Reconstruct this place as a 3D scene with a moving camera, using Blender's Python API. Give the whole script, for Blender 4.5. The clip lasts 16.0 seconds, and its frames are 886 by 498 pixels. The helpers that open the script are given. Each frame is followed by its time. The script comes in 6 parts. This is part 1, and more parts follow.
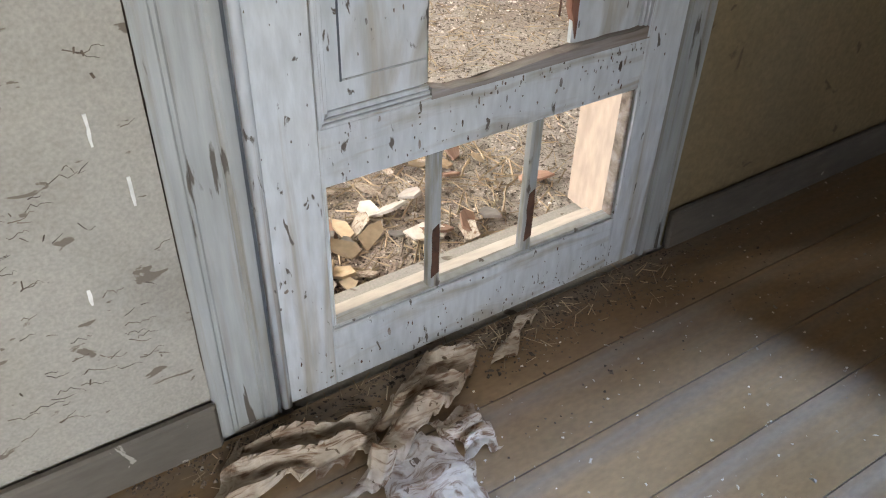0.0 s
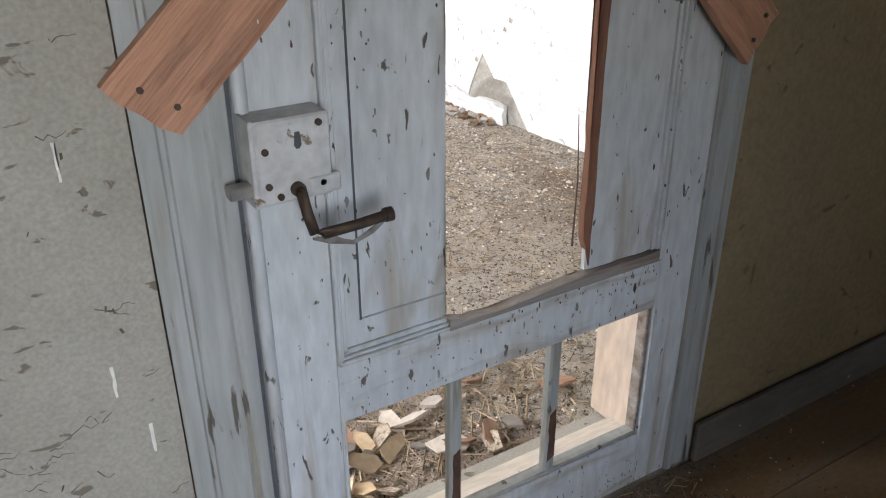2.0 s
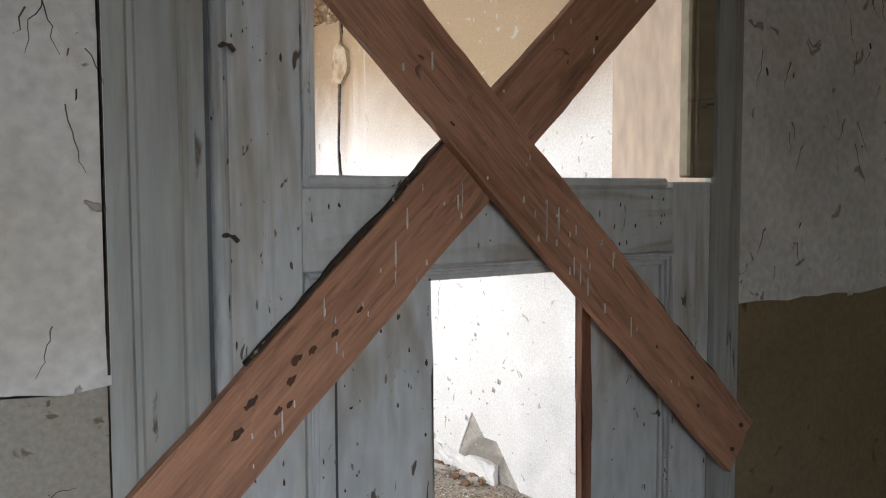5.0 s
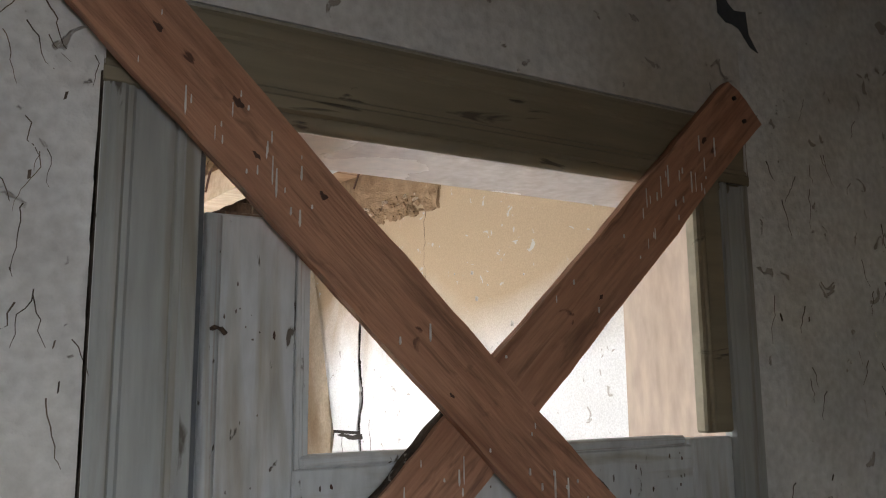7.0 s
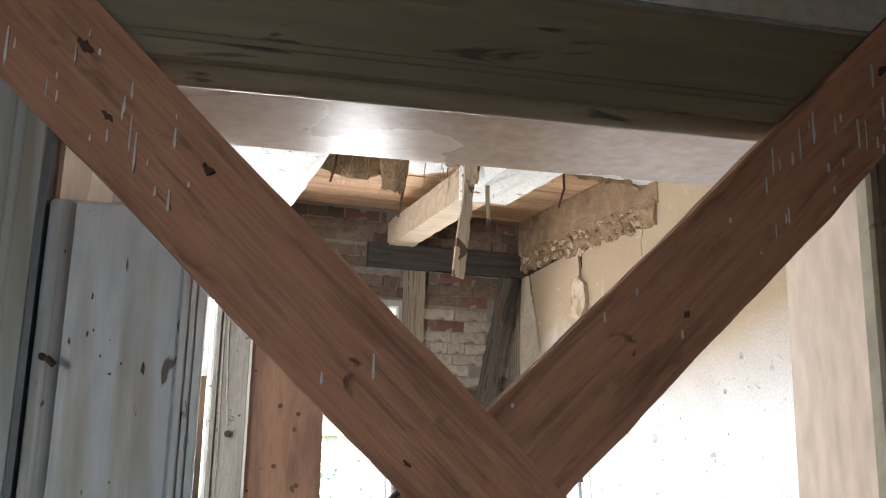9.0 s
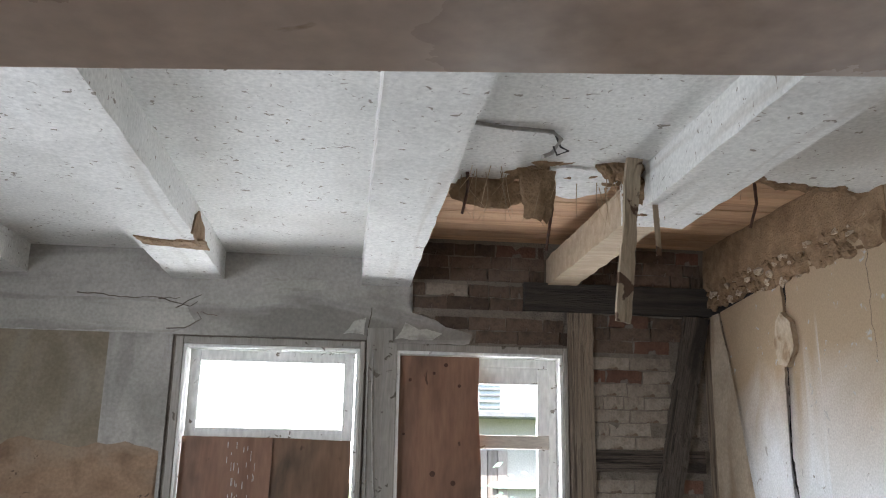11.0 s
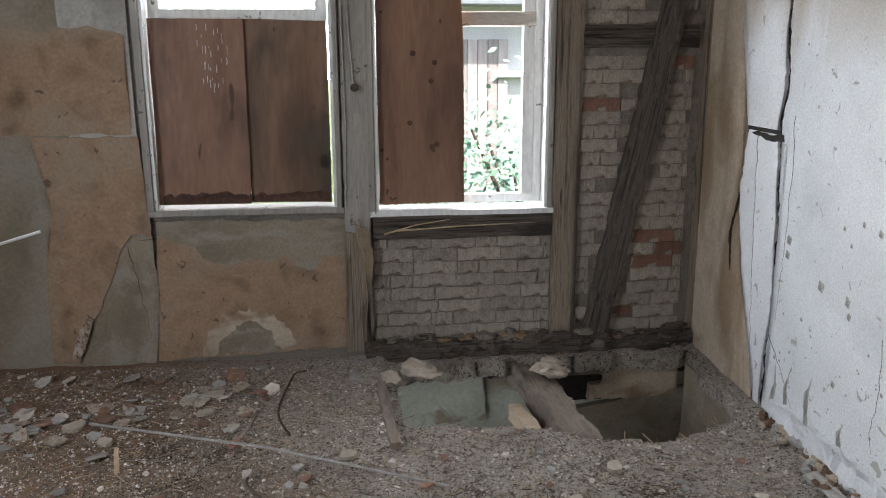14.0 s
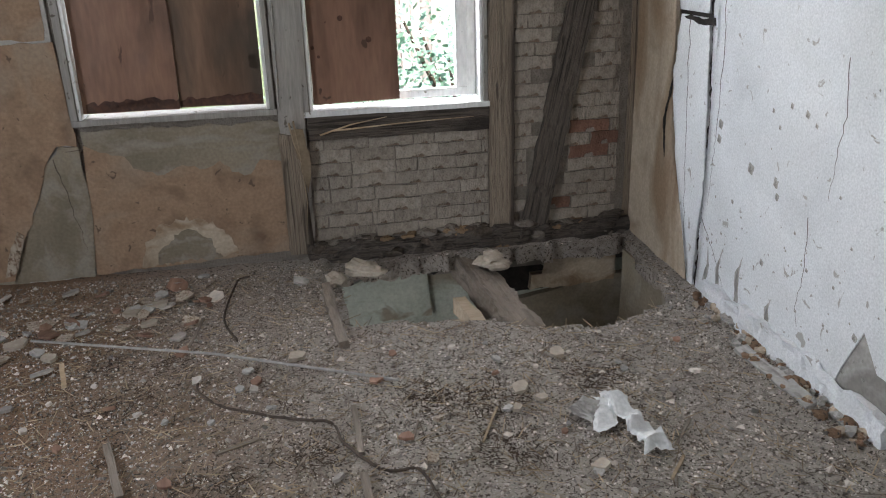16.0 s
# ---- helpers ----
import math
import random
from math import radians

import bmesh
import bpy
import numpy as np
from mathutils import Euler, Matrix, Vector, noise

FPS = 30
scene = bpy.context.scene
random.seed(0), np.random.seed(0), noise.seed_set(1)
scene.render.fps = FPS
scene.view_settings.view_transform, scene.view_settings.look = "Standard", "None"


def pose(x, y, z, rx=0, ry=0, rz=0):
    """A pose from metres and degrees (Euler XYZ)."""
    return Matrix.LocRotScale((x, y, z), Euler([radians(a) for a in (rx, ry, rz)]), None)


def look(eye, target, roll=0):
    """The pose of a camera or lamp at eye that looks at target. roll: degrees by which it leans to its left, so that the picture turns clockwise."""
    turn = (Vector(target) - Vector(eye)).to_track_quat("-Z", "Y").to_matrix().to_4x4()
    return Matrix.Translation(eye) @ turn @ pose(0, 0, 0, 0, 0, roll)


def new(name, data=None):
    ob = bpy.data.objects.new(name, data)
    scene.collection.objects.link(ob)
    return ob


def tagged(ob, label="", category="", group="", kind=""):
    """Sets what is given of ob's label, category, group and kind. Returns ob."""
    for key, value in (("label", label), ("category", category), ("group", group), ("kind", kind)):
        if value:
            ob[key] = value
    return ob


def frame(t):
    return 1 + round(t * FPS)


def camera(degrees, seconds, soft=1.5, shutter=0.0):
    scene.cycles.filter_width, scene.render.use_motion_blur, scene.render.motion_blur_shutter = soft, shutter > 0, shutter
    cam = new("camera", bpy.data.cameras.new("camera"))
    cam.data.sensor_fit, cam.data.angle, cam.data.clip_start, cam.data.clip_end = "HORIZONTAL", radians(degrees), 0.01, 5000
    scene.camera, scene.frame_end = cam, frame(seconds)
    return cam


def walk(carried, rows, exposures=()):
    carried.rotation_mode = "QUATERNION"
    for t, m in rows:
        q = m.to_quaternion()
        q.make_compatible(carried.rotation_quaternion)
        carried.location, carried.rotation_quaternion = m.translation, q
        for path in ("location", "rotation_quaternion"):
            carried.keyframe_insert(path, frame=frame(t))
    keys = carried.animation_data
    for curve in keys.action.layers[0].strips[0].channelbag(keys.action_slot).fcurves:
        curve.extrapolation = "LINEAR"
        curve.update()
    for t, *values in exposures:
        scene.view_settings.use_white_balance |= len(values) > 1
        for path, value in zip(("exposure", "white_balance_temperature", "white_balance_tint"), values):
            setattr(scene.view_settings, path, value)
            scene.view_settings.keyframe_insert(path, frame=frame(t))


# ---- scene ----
# Eye, target and lean at each time; the camera is held through the gap above the crossed planks.
PATH = [
    (0, (0.169, 1.932, 1.38), (1.041, 3.229, 0.133), 1.9),
    (0.5, (0.167, 1.938, 1.374), (1.049, 3.274, 0.175), 1.2),
    (1, (0.183, 1.941, 1.427), (1.083, 3.346, 0.323), 0.7),
    (1.5, (0.195, 1.949, 1.458), (1.117, 3.419, 0.464), 0.3),
    (2, (0.197, 1.959, 1.472), (1.136, 3.48, 0.574), -0.2),
    (2.5, (0.206, 1.97, 1.477), (1.154, 3.526, 0.651), -0.2),
    (3, (0.211, 1.974, 1.493), (1.191, 3.557, 0.761), 0.0),
    (3.5, (0.204, 1.97, 1.525), (1.207, 3.597, 0.938), -0.1),
    (4, (0.197, 1.968, 1.564), (1.219, 3.633, 1.138), -0.2),
    (4.5, (0.195, 1.964, 1.588), (1.25, 3.641, 1.317), -0.4),
    (5, (0.197, 1.951, 1.613), (1.266, 3.636, 1.479), -0.2),
    (5.2, (0.197, 1.95, 1.621), (1.276, 3.632, 1.543), 0.0),
    (7.3, (0.262, 1.966, 1.739), (1.24, 3.666, 2.128), -0.2),
    (7.5, (0.274, 1.97, 1.743), (1.211, 3.685, 2.168), -0.4),
    (8, (0.378, 2.007, 1.744), (1.155, 3.791, 2.206), -0.4),
    (8.5, (0.555, 2.073, 1.764), (1.129, 3.94, 2.196), 0.2),
    (9, (0.709, 2.187, 1.756), (1.117, 4.106, 2.145), 1.3),
    (9.5, (0.841, 2.37, 1.763), (1.065, 4.322, 2.141), 2.7),
    (9.7, (0.884, 2.451, 1.771), (1.012, 4.413, 2.148), 3.0),
    (10.4, (0.915, 2.680, 1.835), (0.966, 4.633, 2.264), 2.2),
    (11, (0.945, 2.860, 1.900), (0.918, 4.802, 2.377), 1.0),
    (11.4, (1.000, 2.975, 1.890), (0.943, 4.911, 2.387), 0.2),
    (11.8, (1.067, 3.019, 1.818), (0.998, 4.955, 2.315), -0.28),
    (12, (1.063, 3.029, 1.824), (1.009, 4.974, 2.288), -0.57),
    (12.5, (1.064, 3.061, 1.829), (1.055, 5.044, 2.085), -0.68),
    (13, (1.067, 3.084, 1.833), (1.059, 5.084, 1.796), -0.32),
    (13.5, (1.072, 3.075, 1.820), (1.053, 5.058, 1.559), -0.22),
    (14, (1.097, 3.083, 1.809), (1.057, 5.026, 1.337), -0.20),
    (14.5, (1.104, 3.088, 1.806), (1.077, 4.983, 1.167), -0.05),
    (15, (1.111, 3.084, 1.802), (1.142, 4.951, 1.087), -0.54),
    (15.5, (1.105, 3.081, 1.809), (1.183, 4.944, 1.086), -1.22),
    (16, (1.107, 3.082, 1.807), (1.201, 4.950, 1.098), -1.70),
]
cam = camera(56.28, 16.0, soft=1.1)
EXPO = [(0.0, 3.42), (1.0, 3.35), (2.0, 3.0), (3.5, 2.7), (5.2, 2.55), (7.3, 2.58), (8.5, 2.7), (9.2, 2.68), (9.7, 2.55), (11.0, 1.6), (11.8, 1.48), (13.3, 1.46), (16.0, 1.52)]
walk(cam, [(t, look(eye, target, roll)) for t, eye, target, roll in PATH], [(t, e, 7900 - 250 * t if t < 2 else 7350 if t < 8 else 7000 if t < 10 else 6650, 15 if t < 8 else 13) for t, e in EXPO])

# ---- light ----
SKEW = 7.221  # the far room stands turned against the door's wall
F2 = Matrix.Translation((0, 0.05, 0)) @ Matrix.Rotation(radians(SKEW), 4, "Z")
world = bpy.data.worlds.new("sky")
scene.world = world
world.use_nodes = True
wn = world.node_tree
sky = wn.nodes.new("ShaderNodeTexSky")
sky.sky_type, sky.sun_disc = "NISHITA", False
sky.sun_elevation, sky.sun_rotation = radians(63), radians(175)
sky.dust_density = 2.0
wn.links.new(sky.outputs[0], wn.nodes["Background"].inputs[0])
wn.nodes["Background"].inputs[1].default_value = 0.15
sun = new("sun", bpy.data.lights.new("sun", "SUN"))
sun.data.energy, sun.data.angle, sun.data.color = 5.0, radians(0.6), (1.0, 0.95, 0.88)
sun.matrix_basis = look((2, -2, 22), (1, 9, 0))


def area_lamp(name, w, h, eye, target, watts, colour=(0.86, 0.93, 1.0), spread=180):
    lamp = new(name, bpy.data.lights.new(name, "AREA"))
    lamp.data.shape, lamp.data.size, lamp.data.size_y = "RECTANGLE", w, h
    lamp.data.energy, lamp.data.color = watts, colour
    lamp.data.spread = radians(spread)
    lamp.matrix_basis = look(eye, target)
    return lamp


def r2(x, y, z):
    return F2 @ Vector((x, y, z))


area_lamp("daylight_open_pane", 0.42, 1.45, r2(2.30, 7.675, 1.70), r2(2.30, 3.0, 1.5), 17)
area_lamp("daylight_top_sash", 0.85, 0.36, r2(0.88, 7.675, 2.2), r2(0.88, 3.0, 2.0), 7)
area_lamp("daylight_side_window", 1.0, 1.4, r2(-1.56, 4.55, 1.65), r2(3.4, 4.9, 0.9), 28, (0.80, 0.89, 1.0))
area_lamp("daylight_near_window", 0.9, 1.3, (-0.75, -0.84, 1.75), (-0.3, 2.97, 0.62), 1.55, (0.76, 0.87, 1.0), 50)
area_lamp("daylight_near_sky", 0.9, 1.3, (-0.75, -1.9, 1.75), (0.2, 2.97, 1.4), 3.2, (0.76, 0.87, 1.0))
area_lamp("daylight_second_window", 0.10, 0.10, (3.54, -3.4, 3.44), (0.8, 2.2, 0.115), 13, (0.28, 0.50, 1.0), 40)
# Fill added inside the pit to brighten it; the cellar has no window opening.
area_lamp("cellar_fill_light", 0.5, 0.4, r2(1.50, 6.7, -0.45), r2(2.6, 7.6, -0.4), 1.5)

# ---- materials ----


def material(name, colours, scale=6.0, stretch=(1, 1, 1), rough=0.8, bump=0.3, fine=60.0, spots=None, spot_scale=9.0, spot_cut=0.62, metal=0.0, bump_dist=0.004, second=None, second_cut=(0.45, 0.6), second_scale=1.6, spot_stretch=(1, 1, 1), island=0.0, stain=None, drift=None):
    """Noise-mixed colours with grain, chips or stains of another colour, and fine relief."""
    m = bpy.data.materials.new(name)
    m.use_nodes = True
    nt = m.node_tree
    bs = nt.nodes["Principled BSDF"]
    tc = nt.nodes.new("ShaderNodeTexCoord")
    mp = nt.nodes.new("ShaderNodeMapping")
    mp.inputs["Scale"].default_value = stretch
    nt.links.new(tc.outputs["Object"], mp.inputs[0])

    def tex(s, detail=6.0, src=None, dist=0.0):
        n = nt.nodes.new("ShaderNodeTexNoise")
        n.inputs["Scale"].default_value, n.inputs["Detail"].default_value = s, detail
        n.inputs["Distortion"].default_value = dist
        nt.links.new((src or mp).outputs[0], n.inputs["Vector"])
        return n

    def ramp(src, stops):
        r = nt.nodes.new("ShaderNodeValToRGB")
        while len(r.color_ramp.elements) < len(stops):
            r.color_ramp.elements.new(0.5)
        for e, (p, c) in zip(r.color_ramp.elements, stops):
            e.position, e.color = p, (*c, 1)
        nt.links.new(src, r.inputs[0])
        return r.outputs[0]

    def mix(fac, a, b, kind="MIX", f=1.0):
        x = nt.nodes.new("ShaderNodeMix")
        x.data_type, x.blend_type = "RGBA", kind
        if fac is None:
            x.inputs[0].default_value = f
        else:
            nt.links.new(fac, x.inputs[0])
        nt.links.new(a, x.inputs[6])
        nt.links.new(b, x.inputs[7])
        return x.outputs[2]

    def value_ramp(src, lo, hi):
        r = nt.nodes.new("ShaderNodeMapRange")
        r.inputs[1].default_value, r.inputs[2].default_value = lo, hi
        nt.links.new(src, r.inputs[0])
        return r.outputs[0]

    base_noise = tex(scale, 8.0, dist=0.4)
    n = len(colours)
    col = ramp(base_noise.outputs[0], [(0.3 + 0.4 * i / max(1, n - 1), c) for i, c in enumerate(colours)])
    grain = tex(fine, 4.0)
    gcol = ramp(grain.outputs[0], [(0.25, (0.72, 0.72, 0.72)), (0.75, (1.15, 1.15, 1.15))])
    col = mix(None, col, gcol, "MULTIPLY", 0.7)
    height = grain.outputs[0]
    if second:
        sn = tex(second_scale, 7.0, tc, 0.6)
        rgb = nt.nodes.new("ShaderNodeRGB")
        rgb.outputs[0].default_value = (*second, 1)
        tint = mix(None, rgb.outputs[0], gcol, "MULTIPLY", 0.6)
        col = mix(value_ramp(sn.outputs[0], *second_cut), col, tint)
    if drift:
        # a second colour, mixed in with noise and thinning out along x
        colour, xa, xb = drift
        sep = nt.nodes.new("ShaderNodeSeparateXYZ")
        nt.links.new(tc.outputs["Object"], sep.inputs[0])
        sn = tex(1.3, 7.0, tc, 0.8)
        ad = nt.nodes.new("ShaderNodeMath")
        ad.operation = "MULTIPLY_ADD"
        ad.inputs[1].default_value = 2.4
        nt.links.new(sn.outputs[0], ad.inputs[0])
        nt.links.new(sep.outputs[0], ad.inputs[2])
        rgb = nt.nodes.new("ShaderNodeRGB")
        rgb.outputs[0].default_value = (*colour, 1)
        col = mix(value_ramp(ad.outputs[0], xa + 1.2, xb + 1.2), col, mix(None, rgb.outputs[0], gcol, "MULTIPLY", 0.9))
    if stain:
        colour, za, zb = stain
        sep = nt.nodes.new("ShaderNodeSeparateXYZ")
        nt.links.new(tc.outputs["Object"], sep.inputs[0])
        sn = tex(1.7, 6.0, tc, 0.8)
        ad = nt.nodes.new("ShaderNodeMath")
        ad.operation = "ADD"
        nt.links.new(sep.outputs[2], ad.inputs[0])
        nt.links.new(sn.outputs[0], ad.inputs[1])
        rgb = nt.nodes.new("ShaderNodeRGB")
        rgb.outputs[0].default_value = (*colour, 1)
        col = mix(value_ramp(ad.outputs[0], za + 0.5, zb + 0.5), col, mix(None, rgb.outputs[0], gcol, "MULTIPLY", 0.6))
    if spots:
        mp2 = nt.nodes.new("ShaderNodeMapping")
        mp2.inputs["Scale"].default_value = spot_stretch
        nt.links.new(tc.outputs["Object"], mp2.inputs[0])
        sp = tex(spot_scale, 9.0, mp2, 0.8)
        rgb = nt.nodes.new("ShaderNodeRGB")
        rgb.outputs[0].default_value = (*spots, 1)
        f = value_ramp(sp.outputs[0], spot_cut, spot_cut + 0.03)
        col = mix(f, col, rgb.outputs[0])
        ma = nt.nodes.new("ShaderNodeMath")
        ma.operation = "SUBTRACT"
        nt.links.new(height, ma.inputs[0])
        nt.links.new(f, ma.inputs[1])
        height = ma.outputs[0]
    if island:
        info = nt.nodes.new("ShaderNodeObjectInfo")
        geo = nt.nodes.new("ShaderNodeNewGeometry")
        add = nt.nodes.new("ShaderNodeMath")
        nt.links.new(info.outputs["Random"], add.inputs[0])
        nt.links.new(geo.outputs["Random Per Island"], add.inputs[1])
        fr = nt.nodes.new("ShaderNodeMath")
        fr.operation = "FRACT"
        nt.links.new(add.outputs[0], fr.inputs[0])
        v = value_ramp(fr.outputs[0], 0.0, 1.0)
        tr = ramp(v, [(0.0, (1 - island,) * 3), (1.0, (1 + island,) * 3)])
        col = mix(None, col, tr, "MULTIPLY", 1.0)
    nt.links.new(col, bs.inputs["Base Color"])
    rr = nt.nodes.new("ShaderNodeMapRange")
    rr.inputs[3].default_value, rr.inputs[4].default_value = max(0.03, rough - 0.12), min(1.0, rough + 0.1)
    nt.links.new(base_noise.outputs[0], rr.inputs[0])
    nt.links.new(rr.outputs[0], bs.inputs["Roughness"])
    bs.inputs["Metallic"].default_value = metal
    bs.inputs["Specular IOR Level"].default_value = 0.35
    bp = nt.nodes.new("ShaderNodeBump")
    bp.inputs["Strength"].default_value, bp.inputs["Distance"].default_value = bump, bump_dist
    nt.links.new(height, bp.inputs["Height"])
    nt.links.new(bp.outputs[0], bs.inputs["Normal"])
    return m


DOOR = material("door_paint", [(0.43, 0.465, 0.485), (0.53, 0.565, 0.58), (0.47, 0.50, 0.505)], 2.2, (1, 1, 0.25), 0.5, 0.35, 60, (0.10, 0.085, 0.07), 52, 0.664, spot_stretch=(1, 1, 0.35), second=(0.37, 0.35, 0.31), second_cut=(0.52, 0.70), second_scale=3.2)
FRAME = material("frame_paint", [(0.23, 0.245, 0.24), (0.34, 0.36, 0.355), (0.29, 0.305, 0.295)], 3.0, (1, 1, 0.12), 0.6, 0.35, 55, (0.10, 0.09, 0.075), 26, 0.63, spot_stretch=(1, 1, 0.16), second=(0.26, 0.25, 0.215), second_cut=(0.50, 0.66), second_scale=3.0)
# Olive frame paint whose dark tone carries the shade around the door head.
SHADED_OLIVE = material("shaded_olive_paint", [(0.18, 0.152, 0.102), (0.26, 0.225, 0.158), (0.22, 0.188, 0.13)], 3.0, (0.12, 1, 1), 0.6, 0.35, 40, (0.09, 0.075, 0.055), 24, 0.68, spot_stretch=(0.2, 1, 1))
RAWWOOD = material("raw_split_wood", [(0.13, 0.055, 0.035), (0.24, 0.11, 0.07), (0.19, 0.12, 0.085)], 8, (6, 6, 0.5), 0.8, 0.5, 60)
WORNWOOD = material("worn_bare_wood", [(0.12, 0.09, 0.07), (0.24, 0.20, 0.17), (0.34, 0.33, 0.32)], 7, (0.4, 5, 5), 0.85, 0.5, 50)
WALL_OCHRE = material("ochre_distemper", [(0.16, 0.12, 0.062), (0.24, 0.18, 0.10), (0.20, 0.15, 0.08)], 1.3, (1, 1, 1), 0.9, 0.35, 80, (0.13, 0.095, 0.055), 12, 0.66, second=(0.21, 0.175, 0.115), second_cut=(0.48, 0.7), second_scale=1.2)
SKYGLOW = bpy.data.materials.new("bright_sky")
SKYGLOW.use_nodes = True
SKYGLOW.node_tree.nodes["Principled BSDF"].inputs["Emission Color"].default_value = (0.93, 0.97, 1.0, 1)
SKYGLOW.node_tree.nodes["Principled BSDF"].inputs["Emission Strength"].default_value = 4.0
WALL_LOW = material("old_distemper", [(0.265, 0.25, 0.218), (0.335, 0.32, 0.283), (0.30, 0.282, 0.245)], 2.2, (1, 1, 1), 0.85, 0.25, 170, (0.15, 0.125, 0.10), 24, 0.645, second=(0.33, 0.29, 0.22), second_cut=(0.45, 0.75), second_scale=1.4, spot_stretch=(0.6, 1, 1.4))
WALL_UP = material("peeling_whitewash", [(0.55, 0.57, 0.585), (0.69, 0.705, 0.71), (0.60, 0.61, 0.615)], 2.4, (1, 1, 1), 0.88, 0.9, 60, (0.33, 0.31, 0.285), 22, 0.655, second=(0.50, 0.48, 0.44), second_cut=(0.5, 0.7), second_scale=2.0)
BASEB = material("baseboard_paint", [(0.095, 0.085, 0.07), (0.17, 0.15, 0.13)], 5, (0.3, 1, 1), 0.7, 0.3, 60, (0.35, 0.33, 0.30), 22, 0.68)
FLOOR1 = material("worn_floor_paint", [(0.15, 0.09, 0.043), (0.22, 0.14, 0.073), (0.185, 0.117, 0.06)], 2.2, (0.6, 1.2, 1), 0.34, 0.12, 90, (0.42, 0.39, 0.35), 46, 0.70, second=(0.19, 0.15, 0.115), second_cut=(0.45, 0.75), second_scale=3.0)
PLANK = material("reddish_plank", [(0.28, 0.13, 0.08), (0.50, 0.265, 0.17), (0.39, 0.19, 0.12)], 9, (0.22, 3.2, 3.2), 0.66, 0.7, 70, (0.12, 0.055, 0.036), 17, 0.715, spot_stretch=(0.5, 1.3, 1.3), second=(0.20, 0.10, 0.065), second_cut=(0.52, 0.76), second_scale=8.0)
BARKEDGE = material("waney_bark", [(0.03, 0.022, 0.017), (0.09, 0.065, 0.048)], 30, rough=1.0, bump=1.0, fine=90, bump_dist=0.01, spots=(0.45, 0.42, 0.38), spot_scale=40, spot_cut=0.66)
DROPS = material("bird_lime", [(0.62, 0.62, 0.60), (0.78, 0.78, 0.76)], 40, rough=0.9, bump=0.4)
KNOT = material("dark_knot", [(0.05, 0.025, 0.018), (0.12, 0.055, 0.035)], 40, rough=0.7)
IRON = material("rusty_iron", [(0.05, 0.04, 0.035), (0.11, 0.075, 0.055)], 30, rough=0.6, bump=0.5, metal=0.6)
LOCKP = material("painted_lock", [(0.44, 0.45, 0.45), (0.55, 0.56, 0.56)], 9, rough=0.55, bump=0.3, spots=(0.20, 0.15, 0.11), spot_scale=30, spot_cut=0.66)
BRASS = material("worn_steel", [(0.30, 0.28, 0.25), (0.42, 0.40, 0.36)], 40, rough=0.4, metal=0.8)
COBWEB = material("cobweb_dust", [(0.16, 0.15, 0.14), (0.26, 0.25, 0.24)], 60, rough=1.0)
PAPER = material("crumpled_paper", [(0.27, 0.205, 0.145), (0.50, 0.43, 0.35), (0.36, 0.285, 0.215)], 9, rough=0.9, bump=0.3, fine=60, second=(0.17, 0.10, 0.06), second_cut=(0.46, 0.66), second_scale=7, spots=(0.12, 0.085, 0.055), spot_scale=40, spot_cut=0.64)
WHITEPAPER = material("white_paper", [(0.66, 0.66, 0.65), (0.80, 0.80, 0.79)], 8, rough=0.85, bump=0.2)
DIRT = material("dry_dirt", [(0.06, 0.045, 0.035), (0.14, 0.11, 0.085)], 30, rough=1.0, bump=0.8, bump_dist=0.01, island=0.4)
PLASTER = material("white_plaster", [(0.60, 0.61, 0.62), (0.74, 0.75, 0.76), (0.67, 0.68, 0.68)], 1.8, rough=0.9, bump=0.2, fine=110, spots=(0.40, 0.385, 0.36), spot_scale=15, spot_cut=0.655, bump_dist=0.006, stain=((0.38, 0.28, 0.185), 1.80, 2.40))
CEIL = material("ceiling_whitewash", [(0.56, 0.555, 0.535), (0.70, 0.695, 0.67), (0.63, 0.625, 0.60)], 1.4, rough=0.92, bump=0.35, fine=60, spots=(0.27, 0.24, 0.21), spot_scale=28, spot_cut=0.652, bump_dist=0.006, second=(0.50, 0.47, 0.43), second_cut=(0.54, 0.74), second_scale=2.6)
GREYPL = material("stained_grey_plaster", [(0.30, 0.285, 0.26), (0.44, 0.42, 0.39), (0.37, 0.35, 0.32)], 1.6, rough=0.93, bump=0.4, fine=60, second=(0.24, 0.225, 0.205), second_cut=(0.48, 0.62), second_scale=2.2)
BROWNPL = material("brown_paper_wall", [(0.19, 0.12, 0.077), (0.35, 0.235, 0.155), (0.265, 0.17, 0.11)], 4.4, rough=0.93, bump=0.35, fine=55, second=(0.33, 0.245, 0.175), second_cut=(0.48, 0.66), second_scale=3.0, spots=(0.14, 0.095, 0.065), spot_scale=16, spot_cut=0.66)
OLIVEPL = material("olive_plaster", [(0.20, 0.165, 0.118), (0.30, 0.25, 0.185)], 2.5, rough=0.93, bump=0.35, fine=60, second=(0.30, 0.265, 0.215), second_cut=(0.48, 0.66), second_scale=4)
LIGHTPL = material("pale_grey_plaster", [(0.40, 0.385, 0.35), (0.52, 0.50, 0.46)], 2.2, rough=0.93, bump=0.4, fine=60, second=(0.33, 0.31, 0.28), second_cut=(0.5, 0.66), second_scale=3)
CREAMPL = material("cream_stained_plaster", [(0.34, 0.26, 0.18), (0.52, 0.43, 0.33), (0.42, 0.33, 0.235)], 3, rough=0.92, bump=0.5, fine=60, second=(0.30, 0.21, 0.135), second_cut=(0.48, 0.66), second_scale=3.2)
